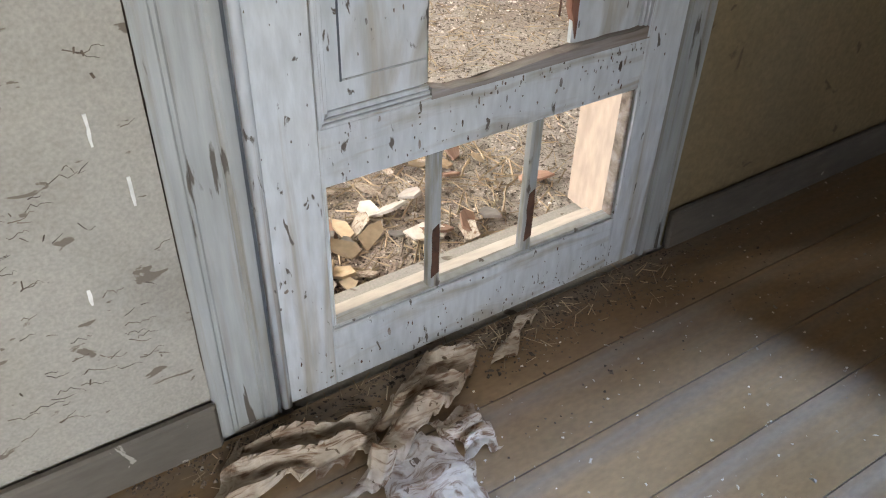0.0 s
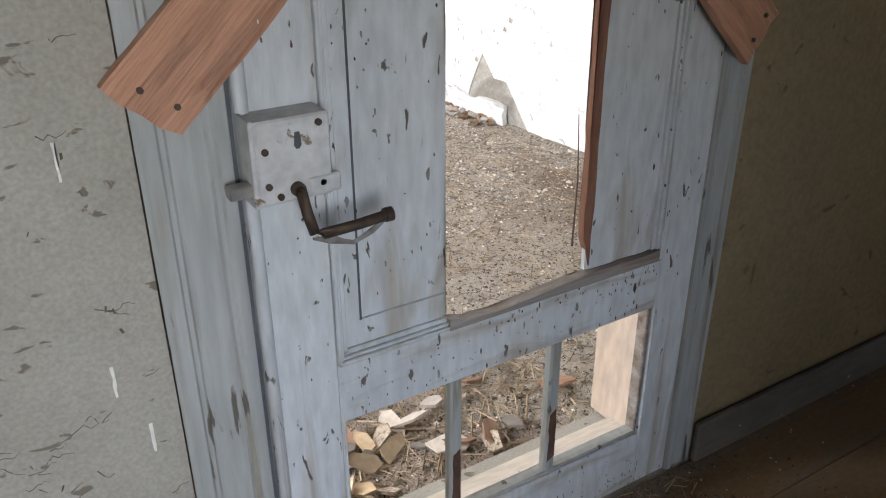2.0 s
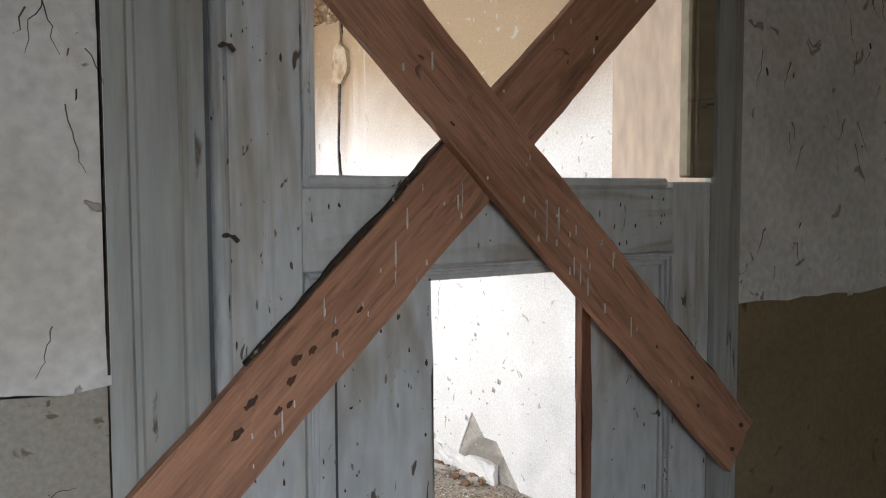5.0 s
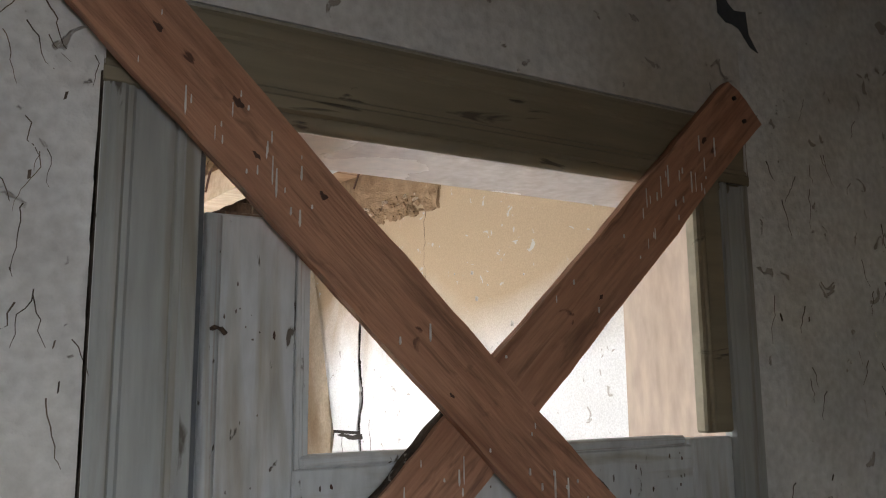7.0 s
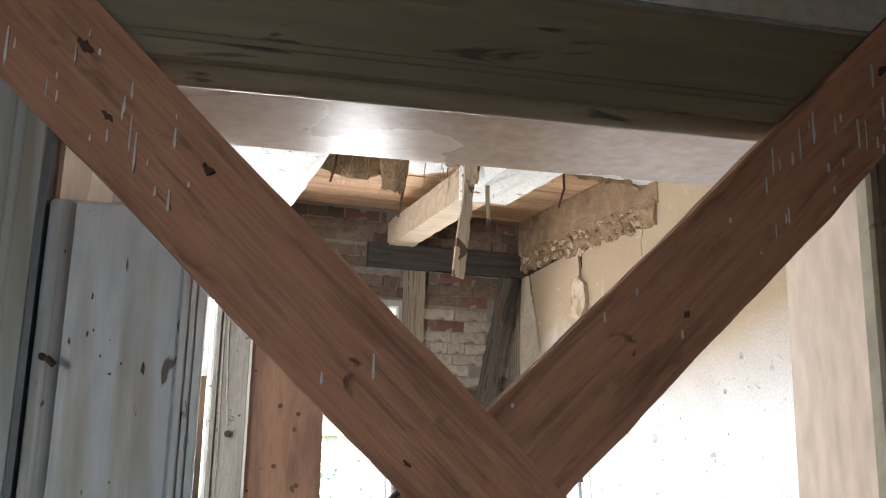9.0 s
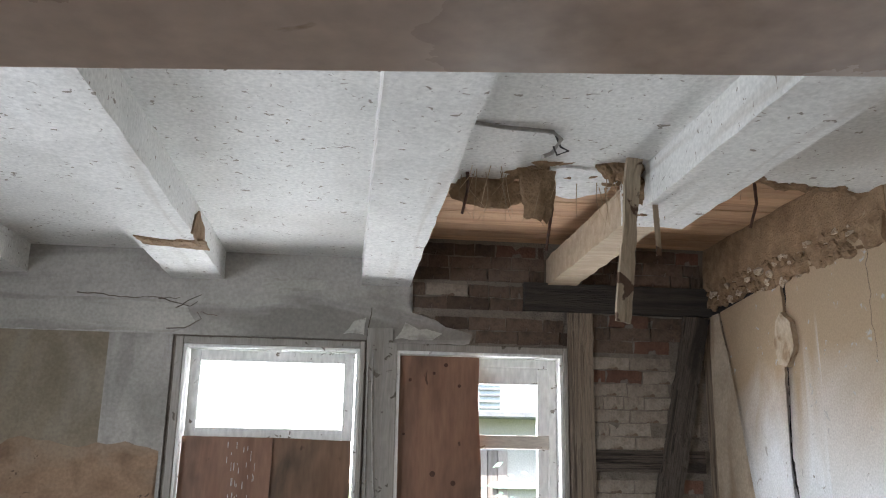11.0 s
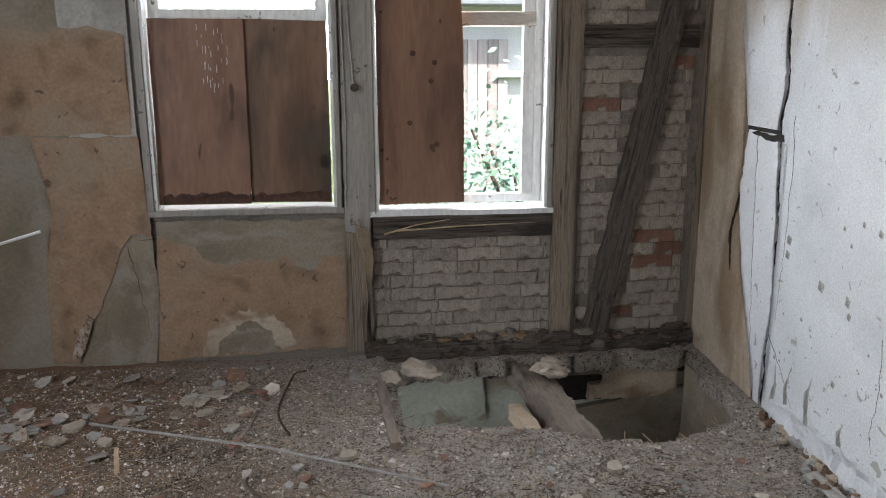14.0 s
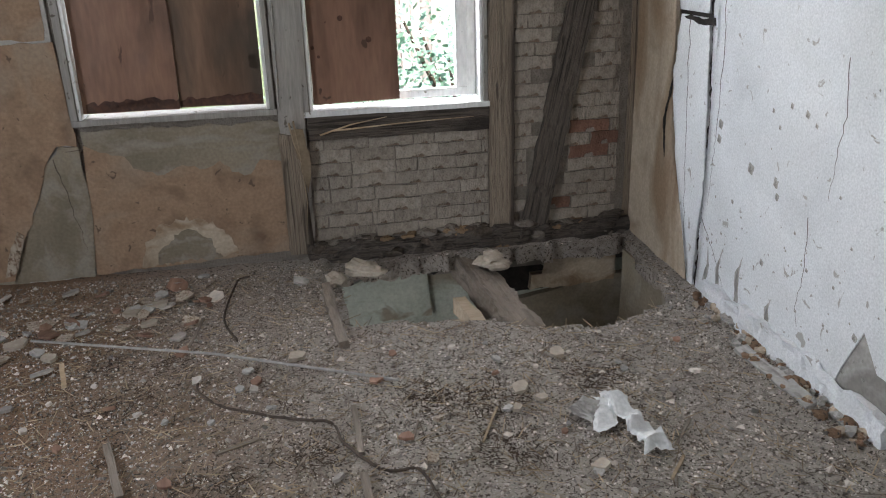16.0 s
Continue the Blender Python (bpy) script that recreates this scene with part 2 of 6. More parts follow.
CLAY = material("clay_and_straw", [(0.20, 0.125, 0.07), (0.34, 0.23, 0.14)], 14, rough=1.0, bump=0.9, fine=90, bump_dist=0.012)
BRICK = material("limewashed_brick", [(0.195, 0.16, 0.128), (0.34, 0.295, 0.245), (0.265, 0.222, 0.18)], 9, rough=0.94, bump=0.8, fine=60, spots=(0.19, 0.135, 0.10), spot_scale=5, spot_cut=0.56, bump_dist=0.012, island=0.16)
REDBRICK = material("sooty_red_brick", [(0.12, 0.058, 0.04), (0.20, 0.105, 0.073), (0.16, 0.088, 0.064)], 10, rough=0.95, bump=0.7, fine=70, bump_dist=0.008, island=0.3, spots=(0.26, 0.225, 0.195), spot_scale=8, spot_cut=0.56)
MORTAR = material("crumbling_mortar", [(0.16, 0.135, 0.112), (0.25, 0.215, 0.182)], 18, rough=1.0, bump=0.9, fine=80, bump_dist=0.012, second=(0.23, 0.20, 0.17), second_cut=(0.5, 0.62), second_scale=3)
# Sooty brick, coloured darker still for the shade under the ceiling boards.
SHADED_SOOTBRICK = material("shaded_sooty_brick", [(0.045, 0.034, 0.027), (0.13, 0.092, 0.068), (0.085, 0.06, 0.046)], 10, rough=0.95, bump=0.7, fine=70, bump_dist=0.008, island=0.4, spots=(0.16, 0.13, 0.11), spot_scale=9, spot_cut=0.62)
SPLIT = material("split_grey_timber", [(0.026, 0.021, 0.018), (0.17, 0.14, 0.115), (0.052, 0.042, 0.035)], 7, (0.22, 9, 9), 0.92, 1.0, 40, bump_dist=0.014, second=(0.055, 0.045, 0.038), second_cut=(0.52, 0.66), second_scale=1.8)
SPLIT_UP = material("split_brown_timber", [(0.10, 0.075, 0.058), (0.36, 0.29, 0.22), (0.22, 0.172, 0.132)], 7, (9, 9, 0.22), 0.92, 1.0, 40, bump_dist=0.014, second=(0.09, 0.07, 0.055), second_cut=(0.52, 0.66), second_scale=1.8)
TIMBER = material("weathered_timber", [(0.13, 0.105, 0.085), (0.27, 0.225, 0.185), (0.19, 0.16, 0.13)], 4, (7, 7, 0.35), 0.9, 0.8, 26, bump_dist=0.01)
TIMBER_X = material("weathered_timber_level", [(0.13, 0.105, 0.085), (0.25, 0.205, 0.165), (0.18, 0.15, 0.12)], 4, (0.35, 7, 7), 0.9, 0.8, 26, bump_dist=0.01)
DARKTIMBER = material("sooty_timber", [(0.030, 0.027, 0.025), (0.085, 0.073, 0.062)], 5, (0.4, 6, 6), 0.9, 0.7, 30, bump_dist=0.01)
PALEWOOD = material("pale_joist_wood", [(0.38, 0.29, 0.20), (0.52, 0.42, 0.31)], 4, (5, 0.35, 5), 0.85, 0.4, 40)
STAINWOOD = material("stained_lath", [(0.20, 0.15, 0.10), (0.42, 0.34, 0.25), (0.30, 0.23, 0.165)], 7, (0.3, 6, 6), 0.88, 0.6, 40, (0.10, 0.06, 0.04), 8, 0.60)
BARKSCRAP = material("red_brown_bark", [(0.20, 0.11, 0.075), (0.36, 0.22, 0.16)], 9, (0.4, 4, 1), 0.9, 0.5, 40, island=0.3)
DARKFIBRE = material("dark_fibre", [(0.06, 0.04, 0.028), (0.14, 0.095, 0.065)], 8, rough=0.95, bump=0.3, island=0.4)
BOARDS = material("ceiling_boards", [(0.40, 0.23, 0.13), (0.56, 0.36, 0.22), (0.48, 0.29, 0.17)], 4, (0.4, 5, 5), 0.8, 0.35, 40, island=0.2)
SHUTTER = material("brown_board", [(0.19, 0.095, 0.06), (0.28, 0.155, 0.105), (0.235, 0.125, 0.082)], 2.6, (1.8, 1, 0.3), 0.5, 0.15, 30, (0.095, 0.05, 0.034), 9, 0.66, second=(0.115, 0.068, 0.048), second_cut=(0.46, 0.66), second_scale=1.4, spot_stretch=(1, 1, 0.5))
SHUTTER_DAMP = material("damp_olive_board", [(0.13, 0.075, 0.048), (0.22, 0.13, 0.085), (0.165, 0.105, 0.07)], 2.6, (1.8, 1, 0.3), 0.45, 0.15, 30, (0.07, 0.04, 0.028), 9, 0.66, second=(0.085, 0.062, 0.045), second_cut=(0.44, 0.62), second_scale=1.6, spot_stretch=(1, 1, 0.5))
WINFRAME = material("window_paint", [(0.72, 0.72, 0.70), (0.84, 0.84, 0.82)], 4, (1, 1, 0.3), 0.6, 0.35, 50, (0.22, 0.19, 0.16), 18, 0.66)
OUTERFRAME = material("grey_casing_paint", [(0.26, 0.24, 0.215), (0.38, 0.355, 0.325)], 4, (3, 3, 0.3), 0.8, 0.4, 40, (0.13, 0.11, 0.09), 16, 0.64)
RUBBLE = material("dusty_rubble_floor", [(0.27, 0.228, 0.192), (0.50, 0.44, 0.385), (0.38, 0.325, 0.275)], 16, rough=1.0, bump=1.0, fine=150, second=(0.22, 0.15, 0.105), second_cut=(0.50, 0.66), second_scale=1.9, bump_dist=0.025, spots=(0.11, 0.085, 0.066), spot_scale=70, spot_cut=0.575, drift=((0.31, 0.19, 0.12), 1.75, 0.35))
CHIPS = material("plaster_chips", [(0.36, 0.315, 0.27), (0.66, 0.60, 0.54)], 6, rough=0.95, bump=0.4, island=0.7)
STRAW = material("straw_and_splinters", [(0.30, 0.21, 0.13), (0.48, 0.38, 0.26)], 8, rough=0.9, bump=0.3, island=0.45)
STONE = material("pale_slab_stone", [(0.36, 0.30, 0.235), (0.50, 0.44, 0.365)], 6, rough=0.95, bump=0.6, fine=50)
PIT = material("green_cellar_plaster", [(0.37, 0.385, 0.32), (0.50, 0.51, 0.435)], 3, rough=0.9, bump=0.4, fine=50, second=(0.28, 0.24, 0.18), second_cut=(0.55, 0.65), second_scale=3)
WIRE = material("grey_cable", [(0.30, 0.28, 0.26), (0.40, 0.38, 0.35)], 20, rough=0.6)
DARKWIRE = material("black_cable", [(0.03, 0.03, 0.03), (0.06, 0.055, 0.05)], 20, rough=0.6)
THRESH = material("threshold_paint", [(0.48, 0.425, 0.365), (0.62, 0.565, 0.50)], 5, (0.4, 2, 2), 0.6, 0.3, 50, (0.26, 0.20, 0.14), 16, 0.68)
REVEAL = material("reveal_paint", [(0.46, 0.36, 0.29), (0.55, 0.45, 0.375)], 2.5, (1, 1, 0.3), 0.27, 0.05, 50, (0.34, 0.25, 0.17), 8, 0.70)
GRASS = material("rough_grass", [(0.04, 0.07, 0.02), (0.10, 0.13, 0.05)], 3, rough=1.0, bump=0.8, bump_dist=0.03)
LEAF = material("shrub_leaf", [(0.13, 0.25, 0.17), (0.26, 0.42, 0.31)], 5, rough=0.55, bump=0.2, island=0.4)
BARK = material("shrub_bark", [(0.06, 0.045, 0.035), (0.12, 0.09, 0.07)], 20, rough=0.95, bump=0.7)
RENDERW = material("pale_house_render", [(0.62, 0.61, 0.58), (0.74, 0.73, 0.70)], 1.2, rough=0.9, bump=0.3, fine=40)
TILE = material("grey_roof_tile", [(0.20, 0.22, 0.24), (0.32, 0.34, 0.36)], 5, rough=0.8, bump=0.4, island=0.25)
SHED = material("shed_boards", [(0.36, 0.31, 0.29), (0.50, 0.45, 0.43)], 4, (4, 4, 0.4), 0.9, 0.5, 30, island=0.25)
BLUEPAINT = material("pale_blue_post", [(0.50, 0.58, 0.64), (0.60, 0.68, 0.73)], 4, rough=0.7, bump=0.2)
# Near-black colour in place of the shade inside cracks and cavities.
RECESS_SHADE = material("recess_shade", [(0.014, 0.011, 0.01), (0.035, 0.028, 0.024)], 20, rough=1.0, bump=0.8)
# Dark colour for the shade inside holes, gaps and grooves that are not cut.
GAP_SHADE = material("gap_shade", [(0.05, 0.06, 0.07), (0.09, 0.10, 0.11)], 4, rough=0.5, bump=0.1)
glass = bpy.data.materials.new("dusty_glass")
glass.use_nodes = True
gb = glass.node_tree.nodes["Principled BSDF"]
gb.inputs["Base Color"].default_value = (0.96, 0.97, 0.97, 1)
gb.inputs["Transmission Weight"].default_value, gb.inputs["Roughness"].default_value, gb.inputs["IOR"].default_value = 1.0, 0.03, 1.45

# ---- building helpers ----


def mesh_of(name, bm, mat, smooth=False):
    bmesh.ops.recalc_face_normals(bm, faces=bm.faces)
    me = bpy.data.meshes.new(name)
    bm.to_mesh(me)
    bm.free()
    me.materials.append(mat)
    if smooth:
        me.polygons.foreach_set("use_smooth", [True] * len(me.polygons))
    return me


def part(name, bm, mat, parent, label="", m=None, smooth=False):
    """One mesh object under a thing or a part; m: its own pose in the world."""
    me = bm if isinstance(bm, bpy.types.Mesh) else mesh_of(name, bm, mat, smooth)
    ob = new(name, me)
    chain = parent.matrix_basis.copy()
    if parent.parent:
        chain = parent.parent.matrix_basis @ parent.matrix_parent_inverse @ parent.matrix_basis
    ob.parent = parent
    ob.matrix_parent_inverse = chain.inverted()
    if m is not None:
        ob.matrix_basis = m
    return tagged(ob, label)


def thing(name, place, label, category, group="", kind=""):
    ob = new(name)
    ob.empty_display_size = 0.05
    ob.matrix_basis = Matrix.Translation(place)
    return tagged(ob, label, category, group, kind)


def solo(name, bm, mat, label, category, group="", kind="", m=None, smooth=False):
    ob = new(name, mesh_of(name, bm, mat, smooth))
    if m is not None:
        ob.matrix_basis = m
    return tagged(ob, label, category, group, kind)


def box(x0, x1, y0, y1, z0, z1, bevel=0.0, bm=None, m=None, seg=1):
    bm = bm or bmesh.new()
    mat = Matrix.Translation(((x0 + x1) / 2, (y0 + y1) / 2, (z0 + z1) / 2)) @ Matrix.Diagonal((x1 - x0, y1 - y0, z1 - z0, 1))
    got = bmesh.ops.create_cube(bm, size=1, matrix=mat)["verts"]
    if bevel:
        edges = list({e for v in got for e in v.link_edges})
        res = bmesh.ops.bevel(bm, geom=edges, offset=bevel, segments=seg, affect="EDGES", profile=0.6)
        got = list({v for f in res["faces"] for v in f.verts} | {v for v in got if v.is_valid})
    if m is not None:
        bmesh.ops.transform(bm, matrix=m, verts=[v for v in got if v.is_valid])
    return bm


def rough_box(lx, ly, lz, step=0.06, amp=0.003, seed=0.0, bm=None):
    """A sawn or broken piece centred on the origin, its faces and edges uneven."""
    bm = bm or bmesh.new()
    nx, ny, nz = (max(1, min(60, round(a / step))) for a in (lx, ly, lz))
    seen = {}

    def vert(i, j, k):
        key = (i, j, k)
        if key not in seen:
            p = Vector((lx * (i / nx - 0.5), ly * (j / ny - 0.5), lz * (k / nz - 0.5)))
            q = p + Vector((seed, seed * 1.7, -seed))
            p += amp * Vector((noise.noise(q * 9), noise.noise(q * 9 + Vector((5, 1, 2))), noise.noise(q * 9 + Vector((1, 7, 3)))))
            p += amp * 0.6 * noise.noise_vector(q * 27)
            seen[key] = bm.verts.new(p)
        return seen[key]

    def quad(*k):
        bm.faces.new([vert(*a) for a in k])
    for i in range(nx):
        for j in range(ny):
            for k in (0, nz):
                quad((i, j, k), (i + 1, j, k), (i + 1, j + 1, k), (i, j + 1, k))
    for i in range(nx):
        for k in range(nz):
            for j in (0, ny):
                quad((i, j, k), (i + 1, j, k), (i + 1, j, k + 1), (i, j, k + 1))
    for j in range(ny):
        for k in range(nz):
            for i in (0, nx):
                quad((i, j, k), (i, j + 1, k), (i, j + 1, k + 1), (i, j, k + 1))
    return bm


def lump(rx, ry, rz, seed=0.0, rough=0.45, sub=2):
    """An uneven crumbling clod about the origin."""
    bm = bmesh.new()
    bmesh.ops.create_icosphere(bm, subdivisions=sub, radius=1.0)
    for v in bm.verts:
        q = v.co * 1.3 + Vector((seed * 3.1, seed, -seed))
        f = 1 + rough * noise.noise(q) + rough * 0.7 * noise.noise(q * 3.1)
        v.co = Vector((v.co.x * rx * f, v.co.y * ry * f, v.co.z * rz * f))
    return bm


def between(a, b, spin=0.0):
    """The pose that lays a piece's x axis from a to b, its z axis as far upwards as it goes, turned by spin degrees about its length."""
    a, b = Vector(a), Vector(b)
    x = (b - a).normalized()
    up = Vector((0, 0, 1)) if abs(x.z) < 0.95 else Vector((0, -1, 0))
    y = up.cross(x).normalized()
    z = x.cross(y)
    m = Matrix((x, y, z)).transposed().to_4x4()
    return Matrix.Translation((a + b) / 2) @ m @ Matrix.Rotation(radians(spin), 4, "X")


def prism(points, axis, d0, d1, bm=None):
    """An outline of points, pushed through from d0 to d1 along an axis. x: points are (y, z); y: (x, z); z: (x, y)."""
    bm = bm or bmesh.new()

    def at(p, d):
        return {"x": (d, p[0], p[1]), "y": (p[0], d, p[1]), "z": (p[0], p[1], d)}[axis]
    a = [bm.verts.new(at(p, d0)) for p in points]
    b = [bm.verts.new(at(p, d1)) for p in points]
    fs = [bm.faces.new(a), bm.faces.new(b[::-1])]
    for i in range(len(points)):
        j = (i + 1) % len(points)
        fs.append(bm.faces.new((a[i], b[i], b[j], a[j])))
    bmesh.ops.triangulate(bm, faces=fs[:2])
    return bm


def ragged(points, closed=True, step=0.06, amp=0.012, seed=0.0, straight=()):
    """The outline with its sides broken up; sides whose index is in straight stay as they are."""
    out = []
    n = len(points)
    for i in range(n if closed else n - 1):
        p, q = Vector(points[i]), Vector(points[(i + 1) % n])
        out.append(tuple(p))
        k = 0 if i in straight else int((q - p).length / step)
        t = (q - p).orthogonal().normalized() if (q - p).length > 0 else Vector((0, 0))
        for s in range(1, k):
            c = p.lerp(q, s / k)
            out.append(tuple(c + t * amp * (noise.noise(Vector((c.x * 11 + seed, c.y * 11, seed))) + random.uniform(-0.7, 0.7))))
    if not closed:
        out.append(tuple(points[-1]))
    return out


def tube(points, radius, sides=6, bm=None, taper=1.0):
    bm = bm or bmesh.new()
    pts = [Vector(p) for p in points]
    rings = []
    for i, p in enumerate(pts):
        d = (pts[min(i + 1, len(pts) - 1)] - pts[max(i - 1, 0)]).normalized()
        u = d.orthogonal().normalized()
        v = d.cross(u)
        r = radius * (1 + (taper - 1) * i / (len(pts) - 1))
        rings.append([bm.verts.new(p + r * (math.cos(2 * math.pi * k / sides) * u + math.sin(2 * math.pi * k / sides) * v)) for k in range(sides)])
    for a, b in zip(rings, rings[1:]):
        for k in range(sides):
            bm.faces.new((a[k], a[(k + 1) % sides], b[(k + 1) % sides], b[k]))
    bm.faces.new(rings[0][::-1])
    bm.faces.new(rings[-1])
    return bm


def disc(r, depth, sides=14, bm=None, m=None):
    bm = bm or bmesh.new()
    got = bmesh.ops.create_cone(bm, cap_ends=True, segments=sides, radius1=r, radius2=r, depth=depth, matrix=m or Matrix.Identity(4))
    return bm


def in2(ob):
    """Stands a thing, built by the far room's plan, in the world."""
    ob.matrix_basis = F2 @ ob.matrix_basis
    return ob

# ---- the near room ----
YW, YB, FL1 = 2.980, 3.245, 0.115  # the door wall's two faces, the floor
X0, X1, Y0, H1 = -1.35, 3.3, -0.9, 2.75


def near_room():
    bm = bmesh.new()
    box(-2.6, 0.495, YW + 0.004, YB, -0.3, 3.3, 0, bm)
    box(1.478, 4.0, YW + 0.004, YB, -0.3, 3.3, 0, bm)
    box(0.495, 1.478, YW + 0.004, YB, 2.110, 3.3, 0, bm)
    box(0.495, 1.478, YW, YB, -0.3, FL1 - 0.01, 0, bm)
    wall = solo("wall_door", bm, WALL_LOW, "stained beige distempered wall round the boarded door", "wall", kind="structure")
    # the whitewashed paper layer that still hangs above, torn along its lower edge
    for i, (a, b, z0) in enumerate(((X0, 0.384, 1.388), (1.519, X1, 1.40))):
        base = ragged([(a, z0), (b, z0)], False, 0.05, 0.006, i)
        if i:
            part("ochre_coat", box(1.519, X1, YW + 0.002, YW + 0.0035, FL1, 1.41), WALL_OCHRE, wall, "dark ochre distemper, blotched")
        part("peeling_paper_layer", prism(base + [(b, H1), (a, H1)], "y", YW - 0.001, YW + 0.0045), WALL_UP, wall, "cracked whitish paint layer, torn along its lower edge")
    part("peeling_paper_layer", prism([(0.384, 2.214), (1.519, 2.214), (1.519, H1), (0.384, H1)], "y", YW - 0.001, YW + 0.0045), WALL_UP, wall)
    # no hole is cut: a flat dark patch paints its inner shade
    part("broken_hole", prism(ragged([(1.464, 2.468), (1.49, 2.462), (1.515, 2.44), (1.548, 2.445), (1.552, 2.40), (1.578, 2.365), (1.556, 2.372), (1.525, 2.405), (1.49, 2.41), (1.468, 2.425)], step=0.015, amp=0.005), "y", YW - 0.0024, YW + 0.001), GAP_SHADE, wall, "dark patch for a broken hole in the plaster")
    part("wall_crack", prism(ragged([(0.3805, 2.05), (0.380, 1.80), (0.3805, 1.55), (0.380, 1.0), (0.3805, 0.3), (0.3818, 0.3), (0.3818, 1.0), (0.3818, 1.55), (0.3818, 1.80), (0.3818, 2.05)], step=0.02, amp=0.0009), "y", YW + 0.003, YW + 0.006), DIRT, wall, "dark crack beside the door casing")
    part("wall_crack", prism(ragged([(0.3795, 2.10), (0.379, 1.80), (0.3805, 1.60), (0.3795, 1.40), (0.383, 1.40), (0.383, 2.10)], step=0.012, amp=0.0022, straight=(3, 4, 5)), "y", YW - 0.0019, YW + 0.001), DIRT, wall, "dark gap where the paint layer broke off beside the casing")
    for k in range(150):
        left = k % 3 != 0
        x = random.uniform(-0.25, 0.36) if left else random.uniform(1.56, 2.2)
        z = random.uniform(0.3, 2.2)
        h = random.uniform(0.003, 0.016)
        w = random.uniform(0.0012, 0.004)
        t = random.uniform(-0.4, 0.4) * h
        part("scrape_mark", prism([(x, z), (x + w, z + h * 0.2), (x + t + w, z + h), (x + t, z + h * 0.9)], "y", YW + (0.0022 if z < 1.39 else -0.0026), YW + 0.006), DROPS if k % 6 == 0 else DIRT, wall)
    rnd = random.Random(11)
    for k in range(170):
        x, z = (rnd.uniform(-0.35, 0.375), rnd.uniform(1.42, 2.25)) if k < 130 else (rnd.uniform(1.56, 2.2), rnd.uniform(1.45, 2.3))
        line = [(x, z)]
        bow = rnd.uniform(-0.006, 0.006)
        for _ in range(rnd.randint(3, 9)):
            x, z = x + bow + rnd.uniform(-0.005, 0.005), z - rnd.uniform(0.004, 0.014)
            line.append((x, max(z, 1.402)))
        part("hair_crack", tube([(q[0], YW - 0.0008, q[1]) for q in line], rnd.uniform(0.0007, 0.0016), 4, taper=0.4), DIRT, wall)
    for k in range(150):
        x, z = rnd.uniform(-0.3, 0.35), rnd.choice((rnd.uniform(0.26, 1.36), rnd.gauss(0.42, 0.08), rnd.gauss(0.70, 0.06)))
        z = max(0.25, z)
        line = [(x, z)]
        for _ in range(rnd.randint(2, 8)):
            x, z = x + rnd.uniform(0.002, 0.010), z + rnd.uniform(-0.007, 0.007)
            line.append((x, z))
        part("hair_crack", tube([(q[0], YW + 0.0042, q[1]) for q in line], 0.0011, 4, taper=0.4), DIRT, wall)
    for x, z, h in ((0.02, 0.86, 0.045), (0.30, 0.83, 0.05), (0.335, 0.72, 0.05), (0.24, 0.55, 0.03), (0.10, 1.22, 0.03), (0.29, 1.15, 0.05), (0.20, 1.30, 0.02)):
        part("bird_lime_streak", prism(ragged([(x, z), (x + 0.005, z), (x + 0.004, z - h), (x + 0.001, z - h)], step=0.01, amp=0.0015), "y", YW + 0.0025, YW + 0.006), DROPS, wall)
    for name, (a, b) in (("baseboard", (X0, 0.384)), ("baseboard", (1.5215, X1))):
        solo(name, box(a, b, YW - 0.022, YW - 0.001, FL1, FL1 + 0.112, 0.006), BASEB, "scuffed dark grey painted skirting board", "baseboard", kind="structure")
    # the other walls, out of view, coloured dark to cut bounced light
    bm = bmesh.new()
    for a, b in ((X0, -1.22), (-0.28, 2.15), (2.75, X1)):
        box(a, b, Y0 - 0.2, Y0, FL1, H1, 0, bm)
    box(-1.22, -0.28, Y0 - 0.2, Y0, FL1, 1.08, 0, bm)
    box(-1.22, -0.28, Y0 - 0.2, Y0, 2.42, H1, 0, bm)
    box(2.15, 2.75, Y0 - 0.2, Y0, FL1, 1.32, 0, bm)
    box(2.15, 2.75, Y0 - 0.2, Y0, 2.18, H1, 0, bm)
    solo("wall_south", bm, WALL_OCHRE, "unseen wall with window openings, coloured dark to cut bounce", "wall", kind="structure")
    solo("wall_west", box(X0 - 0.2, X0, Y0 - 0.2, YW, FL1, H1), WALL_OCHRE, "unseen ochre wall, coloured dark to cut bounce", "wall", kind="structure")
    solo("wall_east", box(X1, X1 + 0.2, Y0 - 0.2, YW, FL1, H1), WALL_OCHRE, "unseen ochre wall, coloured dark to cut bounce", "wall", kind="structure")
    # the unseen ceiling is grey for the same reason, less bounce
    solo("ceiling", box(X0 - 0.2, X1 + 0.2, Y0 - 0.2, YW, H1, H1 + 0.12), GREYPL, "unseen ceiling, coloured grey to cut bounce", "ceiling", kind="structure")
    floor = solo("floor", box(X0, X1, Y0, YB, FL1 - 0.12, FL1 - 0.022), DIRT, "worn brown painted floorboards with dust and grit", "floor", kind="structure")
    edges = [2.972, 2.786, 2.616, 2.456, 2.29, 2.12, 1.95, 1.79, 1.62, 1.45, 1.28, 1.1, 0.92, 0.74, 0.56, 0.38, 0.2, 0.02, -0.2, -0.42, -0.66, -0.9]
    for hi, lo in zip(edges, edges[1:]):
        part("floorboard", box(X0, X1, lo + 0.0014, hi - 0.0014, FL1 - 0.022, FL1 + random.uniform(-0.001, 0.0)), FLOOR1, floor)


near_room()


